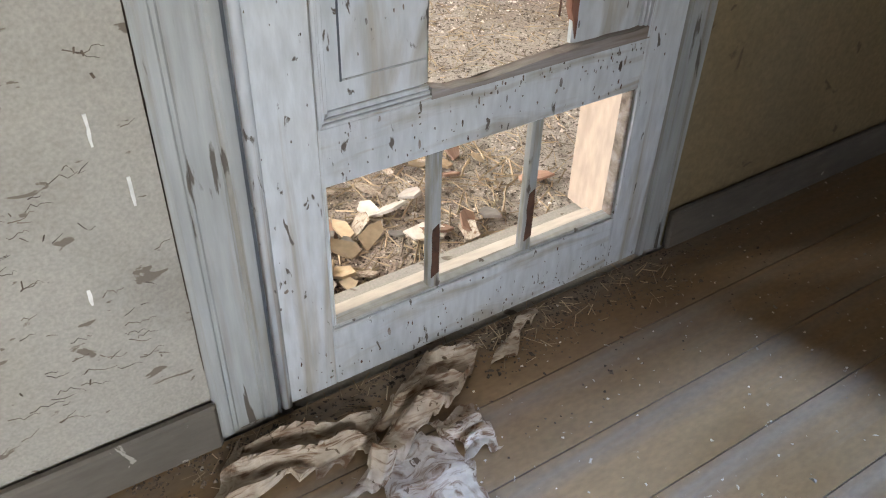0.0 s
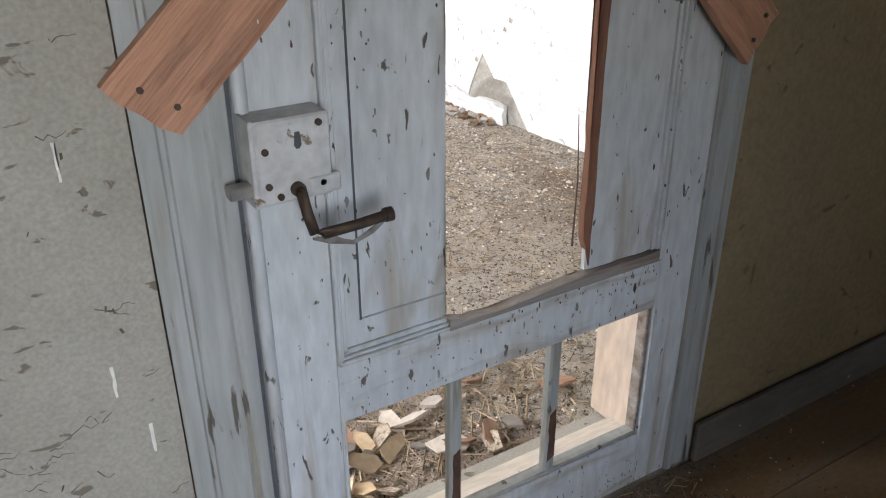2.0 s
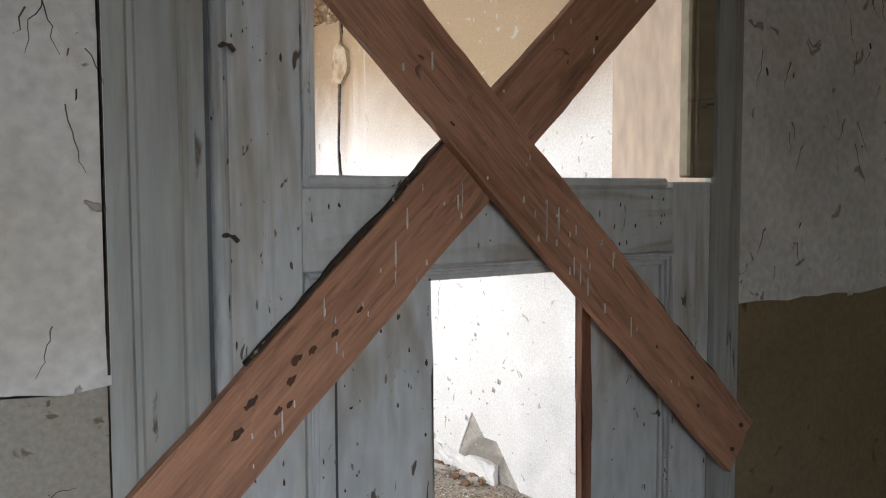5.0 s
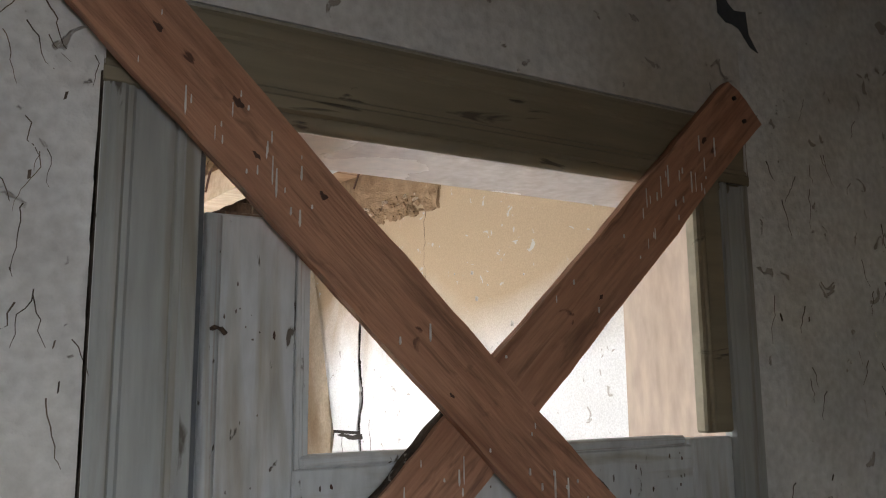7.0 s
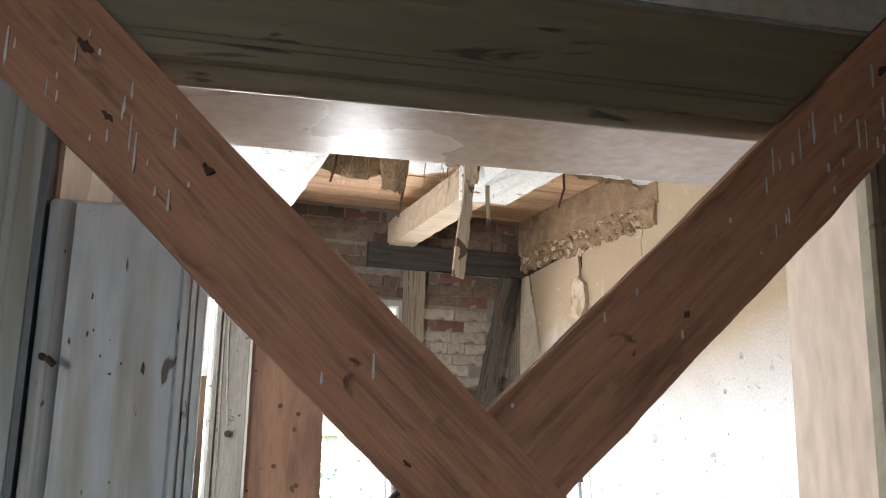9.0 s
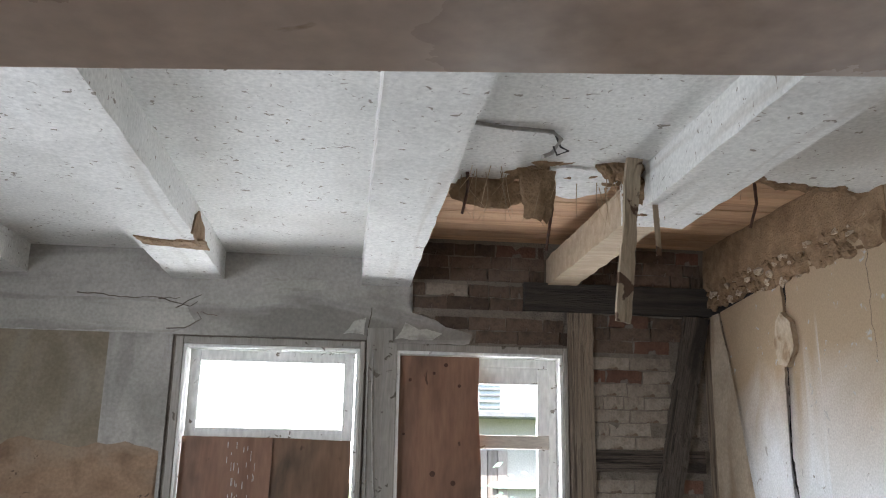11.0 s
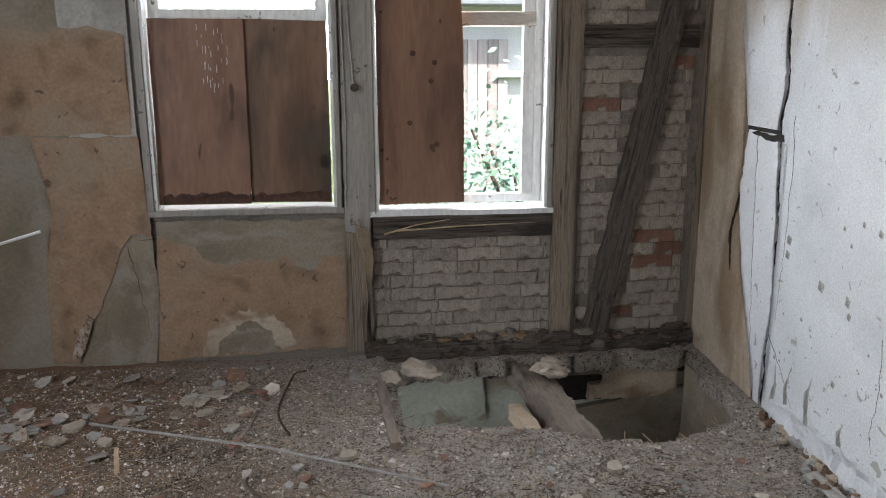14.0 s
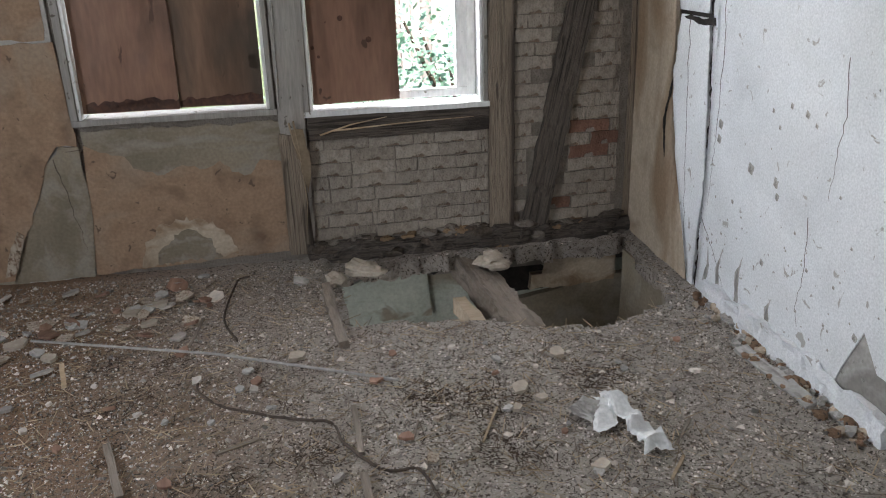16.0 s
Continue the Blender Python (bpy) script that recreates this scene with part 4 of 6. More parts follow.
def rubble_floor():
    step = 0.036
    nx, ny = int((RW - LW) / step) + 1, int((BW + 0.02 - 2.3) / step) + 1
    bm = bmesh.new()
    vs = {}

    def vert(i, j):
        if (i, j) not in vs:
            x, y = min(RW + 0.02, LW + i * step), 2.3 + j * step
            w = noise.noise_vector(Vector((x * 9, y * 9, 1))) * 0.012
            vs[i, j] = bm.verts.new((x + w.x, y + w.y, ground_height(x, y)))
        return vs[i, j]
    for i in range(nx):
        for j in range(ny):
            x, y = LW + (i + 0.5) * step, 2.3 + (j + 0.5) * step
            if (F2 @ Vector((x, y, 0))).y < YB - 0.06 or inside(HOLE, x + 0.03 * noise.noise(Vector((x * 7, y * 7, 4))), y + 0.05 * noise.noise(Vector((x * 8, y * 8, 9)))):
                continue
            bm.faces.new((vert(i, j), vert(i + 1, j), vert(i + 1, j + 1), vert(i, j + 1)))
    rim = [e for e in bm.edges if e.is_boundary and 1.5 < e.verts[0].co.x < 3.47 and 6.1 < e.verts[0].co.y < 7.47]
    new_edges = bmesh.ops.extrude_edge_only(bm, edges=rim)["geom"]
    for v in [g for g in new_edges if isinstance(g, bmesh.types.BMVert)]:
        v.co.z -= 0.10 + 0.02 * noise.noise(v.co * 20)
        v.co += 0.02 * noise.noise_vector(v.co * 15)
    return in2(solo("rubble_floor", bm, RUBBLE, "grey rubble-strewn earth floor with a broken hole", "floor", kind="structure", smooth=True))


rubble_floor()


def hole_pit():
    p = thing("cellar_pit", (2.5, 6.9, -1.1), "broken hole down to a plastered cellar", "pit", kind="structure")
    x0, x1, y0, y1, zb = 1.45, 3.52, 6.05, BW + 0.05, -1.15
    part("cellar_wall", box(x0, x1, y1 - 0.02, y1 + 0.12, zb, -0.02), PIT, p, "greenish plastered cellar wall")
    part("cellar_wall", box(x0 - 0.12, x0, y0, y1, zb, -0.12), PIT, p)
    part("cellar_wall", box(x1, x1 + 0.12, y0, y1, zb, -0.12), PIT, p)
    part("cellar_wall", box(x0, x1, y0 - 0.12, y0, zb, -0.12), PIT, p)
    part("cellar_floor", box(x0 - 0.1, x1 + 0.1, y0 - 0.1, y1 + 0.1, zb - 0.1, zb), RUBBLE, p)
    part("plaster_patch", prism(ragged([(1.62, -0.42), (2.22, -0.42), (2.20, -0.12), (2.12, -0.05), (1.95, -0.07), (1.75, -0.16), (1.62, -0.2)], step=0.05, amp=0.015), "y", y1 - 0.055, y1 - 0.018), PIT, p)
    part("plaster_patch", prism(ragged([(2.85, -0.30), (3.40, -0.28), (3.40, -0.02), (3.05, 0.0), (2.95, -0.08), (3.08, -0.14), (3.05, -0.20), (2.86, -0.2)], step=0.05, amp=0.015), "y", y1 - 0.085, y1 - 0.018), CREAMPL, p)
    part("plaster_patch", prism(ragged([(2.60, -1.1), (3.50, -1.1), (3.50, -0.24), (3.25, -0.27), (2.95, -0.33), (2.72, -0.36), (2.60, -0.40)], step=0.05, amp=0.012), "y", y1 - 0.075, y1 - 0.018), OLIVEPL, p, "tan cracked cellar plaster")
    part("plaster_patch", prism(ragged([(6.3, -0.9), (7.4, -0.9), (7.4, -0.05), (7.0, -0.03), (6.6, -0.10), (6.3, -0.12)], step=0.05, amp=0.012), "x", x1 - 0.10, x1 - 0.002), OLIVEPL, p)
    # flat near-black patch, the cavity's shade as colour
    part("wall_cavity", prism(ragged([(2.50, -0.34), (2.95, -0.32), (3.02, -0.22), (2.93, -0.15), (2.62, -0.13), (2.48, -0.2)], step=0.04, amp=0.015), "y", y1 - 0.026, y1 - 0.018), RECESS_SHADE, p, "dark patch for a broken cavity in the cellar wall")
    in2(p)
    # the joist that still spans the hole, heaped with dust
    bm = rough_box(1.06, 0.17, 0.15, 0.03, 0.022, 3.0)
    in2(solo("floor_joist", bm, TIMBER_X, "dusty rotten floor joist spanning the hole", "joist", m=between((2.44, 7.48, -0.075), (2.55, 6.43, -0.115))))
    bm = rough_box(0.55, 0.07, 0.09, 0.05, 0.01, 5.0)
    in2(solo("joist_stub", bm, PALEWOOD, "splintered pale joist stub in the hole", "joist", m=between((2.32, 7.05, -0.16), (2.35, 6.56, -0.11))))
    bm = rough_box(0.75, 0.05, 0.12, 0.05, 0.01, 8.0)
    in2(solo("joist_stub", bm, TIMBER_X, "dusty broken board at the rim of the hole", "board", m=between((1.575, 7.05, -0.02), (1.615, 6.43, -0.015))))


hole_pit()

W1, W2 = (0.363, 1.362, 0.935, 2.478), (1.578, 2.566, 0.905, 2.475)


def back_wall():
    """Timber frame, brick infill and the plaster that is left on it."""
    y0, y1 = BW + 0.012, BW + 0.17
    core = bmesh.new()
    z0, z1 = -0.15, 3.35
    for a, b, c, d in ((LW - 0.2, W1[0], z0, z1), (W1[1], W2[0], z0, z1), (W2[1], RW + 0.3, z0, z1)):
        box(a, b, y0, y1, c, d, 0, core)
    for w in (W1, W2):
        box(w[0], w[1], y0, y1, z0, w[2], 0, core)
        box(w[0], w[1], y0, y1, w[3], z1, 0, core)
    wall = solo("wall_back", core, MORTAR, "half-timbered wall with brick infill and fallen plaster", "wall", kind="structure")
    # timbers
    def beam(name, a, b, w, h, mat, seed, depth=0.05):
        part(name, rough_box((Vector(b) - Vector(a)).length, depth, w, 0.05, 0.006, seed), mat, wall, m=between(a, b) if abs(a[2] - b[2]) < 0.3 else post_pose(a, b))

    def post_pose(a, b):
        a, b = Vector(a), Vector(b)
        x = (b - a).normalized()
        y = Vector((0, 1, 0))
        z = x.cross(y)
        return Matrix.Translation((a + b) / 2) @ Matrix((x, y, z)).transposed().to_4x4()
    yt = BW + 0.006
    UP = Matrix.Rotation(radians(-90), 4, "Y")

    def upright(name, x0, x1, za, zb, seed, out=0.0, mat=TIMBER):
        bm = rough_box(x1 - x0, 0.06, zb - za, 0.05, 0.006, seed)
        part(name, bm, mat, wall, m=Matrix.Translation(((x0 + x1) / 2, yt - out + 0.012, (za + zb) / 2)))
    upright("post", 1.402, 1.545, 0.12, 2.60, 1.0, 0.006, OUTERFRAME)
    upright("post", 2.60, 2.75, 0.13, 2.735, 2.0, 0.004, SPLIT_UP)
    upright("corner_post", 3.455, 3.52, 0.13, 2.735, 3.0, -0.012, SPLIT_UP)

    def level(name, xa, xb, za, zb, seed, out=0.0, mat=TIMBER_X):
        bm = rough_box(xb - xa, 0.06, zb - za, 0.05, 0.006, seed)
        part(name, bm, mat, wall, m=Matrix.Translation(((xa + xb) / 2, yt - out + 0.012, (za + zb) / 2)))
    level("wall_plate", 2.33, RW + 0.02, 2.735, 2.905, 4.0, 0.03, DARKTIMBER)
    level("sill_rail", 1.56, 2.60, 0.745, 0.885, 5.0, 0.006, SPLIT)
    level("middle_rail", 2.75, 3.42, 1.805, 1.93, 6.0, -0.004, SPLIT)
    part("sill_beam", rough_box(RW - 1.5, 0.08, 0.13, 0.03, 0.03, 7.0), SPLIT, wall, "rotten crumbling sill beam", m=Matrix.Translation(((RW + 1.5) / 2, yt + 0.0, 0.06)))
    part("rotten_plate", rough_box(RW - 1.55, 0.09, 0.12, 0.03, 0.035, 17.0), DARKTIMBER, wall, "black rotten plate under the sill beam", m=Matrix.Translation(((RW + 1.55) / 2, yt + 0.03, -0.06)))
    rot = random.Random(21)
    for k in range(70):
        s = rot.uniform(0.015, 0.05)
        part("rotten_clod", lump(s * 1.6, s * 0.7, s * 0.7, k, 0.6), (DIRT, CLAY, MORTAR, SPLIT)[k % 4], wall, m=Matrix.Translation((rot.uniform(1.52, 3.45), yt - rot.uniform(0.0, 0.035), rot.choice((rot.uniform(0.09, 0.15), rot.uniform(-0.03, 0.12))))))
    bm = rough_box(2.68, 0.07, 0.155, 0.05, 0.014, 9.0)
    a, b = Vector((2.866, yt, 0.11)), Vector((3.404, yt, 2.72))
    x = (b - a).normalized()
    z = x.cross(Vector((0, 1, 0)))
    part("brace", bm, SPLIT, wall, "weathered grey diagonal brace", m=Matrix.Translation((a + b) / 2) @ Matrix((x, Vector((0, 1, 0)), z)).transposed().to_4x4() @ Matrix.Rotation(radians(0), 4, "X"))
    # plaster that is left: above the windows, beside and below them
    yp = BW
    top = [(LW, 2.53), (0.30, 2.53), (1.39, 2.53), (1.56, 2.52), (2.0, 2.525), (2.02, 2.58), (1.86, 2.62), (1.80, 2.66), (1.66, 2.70), (1.62, 2.78), (1.66, 2.86), (1.64, 3.03), (LW, 3.03)]
    part("plaster_field", prism(ragged(top, step=0.05, amp=0.014, straight=(0, 1, 10, 11, 12)), "y", yp - 0.006, y0 + 0.004), GREYPL, wall, "stained grey plaster under the beams")
    for q in ([(LW, 2.535), (0.29, 2.535), (0.42, 2.60), (0.36, 2.70), (0.22, 2.72), (-0.6, 2.735), (LW, 2.735)], [(0.77, 2.81), (0.98, 2.80), (1.14, 2.82), (1.16, 2.875), (0.95, 2.87), (0.78, 2.88)], [(1.26, 2.56), (1.38, 2.56), (1.39, 2.66), (1.32, 2.64)], [(1.56, 2.54), (1.78, 2.54), (1.84, 2.58), (1.70, 2.60), (1.62, 2.64)]):
        part("plaster_patch", prism(ragged(q, step=0.04, amp=0.012), "y", yp - 0.0095, yp - 0.005), LIGHTPL, wall, "paler grey plaster patch")
    part("plaster_field", prism([(LW, -0.06), (-0.05, -0.06), (-0.05, 2.53), (LW, 2.53)], "y", yp - 0.004, y0 + 0.004), OLIVEPL, wall, "damp grey-olive plaster")
    part("plaster_field", prism([(-0.05, -0.06), (0.30, -0.06), (0.30, 2.53), (-0.05, 2.53)], "y", yp - 0.0042, y0 + 0.004), GREYPL, wall)
    part("wallpaper_piece", prism(ragged([(-0.62, 1.36), (0.27, 1.36), (0.28, 1.88), (0.10, 1.93), (-0.20, 1.90), (-0.45, 1.95), (-0.62, 1.88)], step=0.05, amp=0.012), "y", yp - 0.008, yp - 0.003), BROWNPL, wall, "faded brown wallpaper remnant")
    part("wallpaper_piece", prism(ragged([(-0.26, 0.07), (-0.12, 0.07), (-0.09, 0.20), (0.0, 0.35), (0.09, 0.53), (0.15, 0.70), (0.23, 0.81), (0.33, 0.80), (0.31, 1.35), (-0.25, 1.35), (-0.18, 0.98), (-0.24, 0.60)], step=0.05, amp=0.010), "y", yp - 0.016, yp - 0.003), BROWNPL, wall, "faded brown wallpaper remnant")
    part("wallpaper_piece", prism(ragged([(-0.16, 0.10), (-0.10, 0.12), (-0.02, 0.33), (-0.05, 0.36), (-0.11, 0.24)], step=0.03, amp=0.008), "y", yp - 0.034, yp - 0.026), PAPER, wall, "curling torn edge of wallpaper")
    part("wallpaper_piece", prism(ragged([(0.31, 0.06), (1.40, 0.10), (1.42, 0.80), (0.36, 0.80)], step=0.05, amp=0.008), "y", yp - 0.007, y0 + 0.004), BROWNPL, wall, "brown wallpapered plaster below the window")
    part("plaster_field", prism(ragged([(0.36, 0.88), (1.42, 0.87), (1.405, 0.64), (1.28, 0.66), (1.22, 0.58), (1.12, 0.60), (1.06, 0.67), (0.98, 0.63), (0.86, 0.66), (0.72, 0.61), (0.60, 0.66), (0.56, 0.73), (0.44, 0.76), (0.37, 0.80)], step=0.03, amp=0.012), "y", yp - 0.0105, yp - 0.006), OLIVEPL, wall, "damp olive band of plaster under the sill")
    part("plaster_scar", prism(ragged([(0.56, 0.08), (0.60, 0.20), (0.68, 0.32), (0.84, 0.36), (0.98, 0.32), (1.06, 0.23), (1.10, 0.11)], step=0.02, amp=0.026), "y", yp - 0.0095, yp - 0.006), CREAMPL, wall, "pale curved plaster scar")
    part("plaster_scar", prism(ragged([(0.65, 0.085), (0.68, 0.18), (0.76, 0.26), (0.86, 0.28), (0.96, 0.22), (1.01, 0.10)], step=0.02, amp=0.022), "y", yp - 0.0125, yp - 0.006), OLIVEPL, wall)
    part("plaster_field", prism(ragged([(-0.11, 0.05), (0.30, 0.05), (0.345, 0.40), (0.335, 0.80), (0.24, 0.81), (0.15, 0.70), (0.09, 0.53), (0.0, 0.35), (-0.09, 0.20)], step=0.04, amp=0.01), "y", yp - 0.011, yp - 0.004), OLIVEPL, wall, "bare grey-olive plaster where the paper has gone")
    part("loose_lining", prism(ragged([(1.40, 0.08), (1.54, 0.08), (1.50, 0.30), (1.53, 0.55), (1.51, 0.78), (1.40, 0.80)], step=0.04, amp=0.012), "y", yp - 0.030, y0 + 0.004), SPLIT_UP, wall, "splintered brown lining board")
    part("splintered_strip", prism(ragged([(1.46, 0.82), (1.50, 0.60), (1.53, 0.45), (1.56, 0.62), (1.53, 0.82)], step=0.03, amp=0.012), "y", yp - 0.045, yp - 0.036), STRAW, wall, "pale splintered wood strip")
    for q in ([(1.455, 0.86), (1.475, 0.74), (1.515, 0.62), (1.525, 0.52)], [(1.48, 0.87), (1.50, 0.70), (1.52, 0.40), (1.50, 0.20)], [(1.62, 0.78), (1.80, 0.83), (2.0, 0.86)], [(1.70, 0.80), (2.1, 0.82), (2.5, 0.83)]):
        part("hanging_splinter", tube([(x, yp - 0.042, z) for x, z in q], 0.006, 5, taper=0.3), STRAW, wall, "pale torn wood fibre")
    # cracks in the plaster
    for pts in ([(0.26, 2.56), (0.36, 2.565), (0.45, 2.62), (0.42, 2.66), (0.54, 2.64)], [(0.20, 2.73), (0.30, 2.71), (0.38, 2.69), (0.42, 2.72)], [(0.30, 2.68), (0.36, 2.72), (0.44, 2.76)], [(1.40, 2.55), (1.42, 2.72)], [(0.20, 0.74), (0.24, 0.52), (0.27, 0.35), (0.28, 0.20)], [(0.36, 0.78), (0.24, 0.78)], [(-0.25, 2.75), (0.05, 2.73), (0.32, 2.74)]):
        bm = bmesh.new()
        wob = ragged([Vector(q) for q in pts], False, 0.03, 0.008)
        tube([(q[0], yp - 0.0095, q[1]) for q in wob], 0.0035, 5, bm, 0.5)
        part("plaster_crack", bm, DIRT, wall)
    return wall


WALL = back_wall()


def right_wall():
    # The core is near-black, so shallow cracks look deep and shaded.
    core = solo("wall_right", box(RW + 0.014, RW + 0.25, 2.72, BW + 0.17, -0.15, 3.35), RECESS_SHADE, "white plastered wall with long cracks and a broken top", "wall", kind="structure")
    c1 = [(7.36, 2.74), (7.24, 2.40), (7.14, 2.05), (7.00, 1.62), (6.99, 1.35), (7.04, 1.10), (6.95, 0.70), (6.80, 0.35), (6.70, 0.10), (6.66, -0.12)]
    c2 = [(6.60, 2.80), (6.62, 2.50), (6.63, 2.22), (6.66, 1.90), (6.615, 1.62), (6.66, 1.42), (6.63, 1.30), (6.60, 1.0), (6.57, 0.60), (6.60, 0.30), (6.60, 0.08), (6.59, -0.12)]

    def shift(line, d, seed):
        return [(y + d * (1 + 0.9 * noise.noise(Vector((z * 4, seed, 0))) + 0.5 * noise.noise(Vector((z * 19, seed, 3)))) + random.uniform(-0.006, 0.006), z) for y, z in line]
    c1r = ragged([Vector(q) for q in c1], False, 0.022, 0.012, 1.0)
    c2r = ragged([Vector(q) for q in c2], False, 0.022, 0.011, 2.0)
    strip = [(BW + 0.01, -0.12), (BW + 0.01, 2.74)] + shift(c1r, 0.020, 1)
    part("plaster_slab", prism(strip, "x", RW + 0.004, RW + 0.06), CREAMPL, core, "stained cream plaster strip in the corner")
    cut = 1.40
    lo = [q for q in shift(c1r, -0.018, 2) if q[1] < cut] + [q for q in shift(c2r, 0.024, 3) if q[1] < cut][::-1]
    hi = [q for q in shift(c1r, -0.018, 2) if q[1] >= cut] + [q for q in shift(c2r, 0.024, 3) if q[1] >= cut][::-1]
    part("plaster_slab", prism(hi, "x", RW - 0.002, RW + 0.06), PLASTER, core, "cracked stained plaster slab")
    part("plaster_slab", prism(lo, "x", RW, RW + 0.06), PLASTER, core, "cracked white plaster slab")
    zig = [(6.60, 2.80), (6.42, 2.86), (6.25, 2.82), (6.10, 2.90), (5.98, 2.83), (5.90, 2.93), (5.84, 3.03)]
    edge = shift(c2r, -0.022, 4)[::-1] + [(6.33, 2.84), (6.33, -0.12)]
    part("plaster_slab", prism(edge, "x", RW, RW + 0.06), PLASTER, core, "white plaster along a long crack")
    big = [(6.33, -0.05), (6.33, 2.84)] + ragged([Vector(q) for q in zig[2:]], False, 0.04, 0.02, 5.0) + [(2.73, 3.03), (2.73, 0.0), (4.9, 0.0), (5.10, 0.26), (5.20, 0.26), (5.30, 0.385), (5.395, 0.185), (5.46, 0.0)]
    part("plaster_slab", prism(big, "x", RW, RW + 0.06), PLASTER, core, "large field of flaking white plaster")
    # the lower coat where the finish has gone, and the stained upper part
    part("plaster_undercoat", prism([(4.85, 0.03), (5.42, 0.03), (5.42, 0.22), (5.3, 0.40), (5.2, 0.30), (5.0, 0.30)], "x", RW + 0.006, RW + 0.06), GREYPL, core, "bare grey undercoat")
    part("loose_lump", prism(ragged([(6.60, 2.62), (6.52, 2.56), (6.50, 2.44), (6.58, 2.34), (6.66, 2.36), (6.69, 2.48), (6.66, 2.58)], step=0.03, amp=0.008), "x", RW - 0.028, RW + 0.01), CREAMPL, core, "loose bulging lump of plaster")
    part("skirting_remnant", rough_box(0.03, 1.40, 0.12, 0.03, 0.026, 2.0), PLASTER, core, "broken whitewashed skirting", m=Matrix.Translation((RW - 0.014, 5.78, 0.075)))
    part("fallen_skirting", rough_box(0.52, 0.06, 0.014, 0.035, 0.012, 4.0), GREYPL, core, "pale fallen skirting board against the wall", m=between((RW - 0.12, 5.90, 0.03), (RW - 0.10, 5.40, 0.035), 12))
    # broken top: clay and straw over the brick
    bm = rough_box(0.10, 1.75, 0.13, 0.035, 0.026, 6.0)
    part("broken_ledge", bm, CLAY, core, "crumbling clay and straw ledge", m=Matrix.Translation((RW + 0.045, 6.62, 2.845)))
    for k in range(150):
        y, s = random.uniform(5.92, 7.5), random.uniform(0.008, 0.028)
        part("clay_lump", lump(s, s * 1.3, s, k, 0.7, 1), (CLAY, CLAY, CLAY, CREAMPL)[k % 4], core, m=Matrix.Translation((RW + random.uniform(-0.016, 0.012), y, 2.835 + random.uniform(-0.06, 0.085))))
    part("clay_infill", rough_box(0.06, 1.85, 0.46, 0.05, 0.012, 8.0), CLAY, core, "bare clay and straw infill above the ledge", m=Matrix.Translation((RW + 0.026, 6.66, 3.12)))
    # small cracks and scabs
    for pts in ([(6.58, 0.42), (6.45, 0.30), (6.30, 0.12)], [(6.70, 1.78), (6.60, 1.74)], [(6.956, 1.557), (6.80, 1.545), (6.647, 1.549)], [(6.86, 1.38), (6.845, 1.1), (6.81, 0.7), (6.75, 0.2)], [(5.60, 1.35), (5.575, 1.17), (5.60, 0.95), (5.61, 0.80)], [(5.72, 0.70), (5.70, 0.50), (5.73, 0.30), (5.70, 0.22)], [(6.52, 1.50), (6.50, 1.2), (6.51, 0.9), (6.53, 0.5)], [(5.90, 2.88), (5.91, 2.685), (5.913, 2.49), (5.90, 2.30)]):
        bm = tube([(RW - 0.0005, q[0], q[1]) for q in ragged([Vector(p) for p in pts], False, 0.03, 0.010)], 0.0016, 5, taper=0.4)
        part("plaster_crack", bm, DIRT, core)
    # near-black sheets on the plaster paint the shade of two gaps
    part("crack_gap", prism(ragged([(6.93, 1.385), (6.86, 1.40), (6.75, 1.39), (6.61, 1.405), (6.60, 1.37), (6.74, 1.362), (6.86, 1.375)], step=0.025, amp=0.006), "x", RW - 0.0035, RW + 0.001), RECESS_SHADE, core, "dark strip for the gap between broken plaster blocks")
    part("crack_gap", prism(ragged([(6.995, 1.20), (6.99, 1.10), (7.02, 1.0), (7.085, 0.84), (7.06, 0.62), (7.075, 0.66), (7.105, 0.83), (7.045, 1.0), (7.005, 1.10)], step=0.02, amp=0.008), "x", RW + 0.0005, RW + 0.006), RECESS_SHADE, core)
    for y, z, s in ((6.46, 0.90, 0.03), (6.465, 0.83, 0.028), (6.16, 0.756, 0.035), (5.956, 0.75, 0.03), (5.94, 0.70, 0.02), (6.04, 1.06, 0.014), (5.91, 1.10, 0.018), (5.98, 1.0, 0.013)):
        part("flaked_spot", prism(ragged([(y, z), (y + s, z + 0.3 * s), (y + 0.8 * s, z + 1.6 * s), (y - 0.3 * s, z + 1.2 * s)], step=0.01, amp=0.005), "x", RW - 0.0014, RW + 0.001), GREYPL, core)
    for k in range(90):
        y, z = random.uniform(5.0, 6.5), random.choice((random.uniform(0.12, 0.6), random.uniform(0.25, 2.4)))
        s = random.uniform(0.003, 0.012) * random.choice((1, 1, 2.2))
        part("flaked_spot", prism(ragged([(y, z), (y + s, z + 0.4 * s), (y + 0.8 * s, z + 1.5 * s), (y - 0.3 * s, z + s)], step=0.008, amp=0.003), "x", RW - 0.0012, RW + 0.001), GREYPL, core)
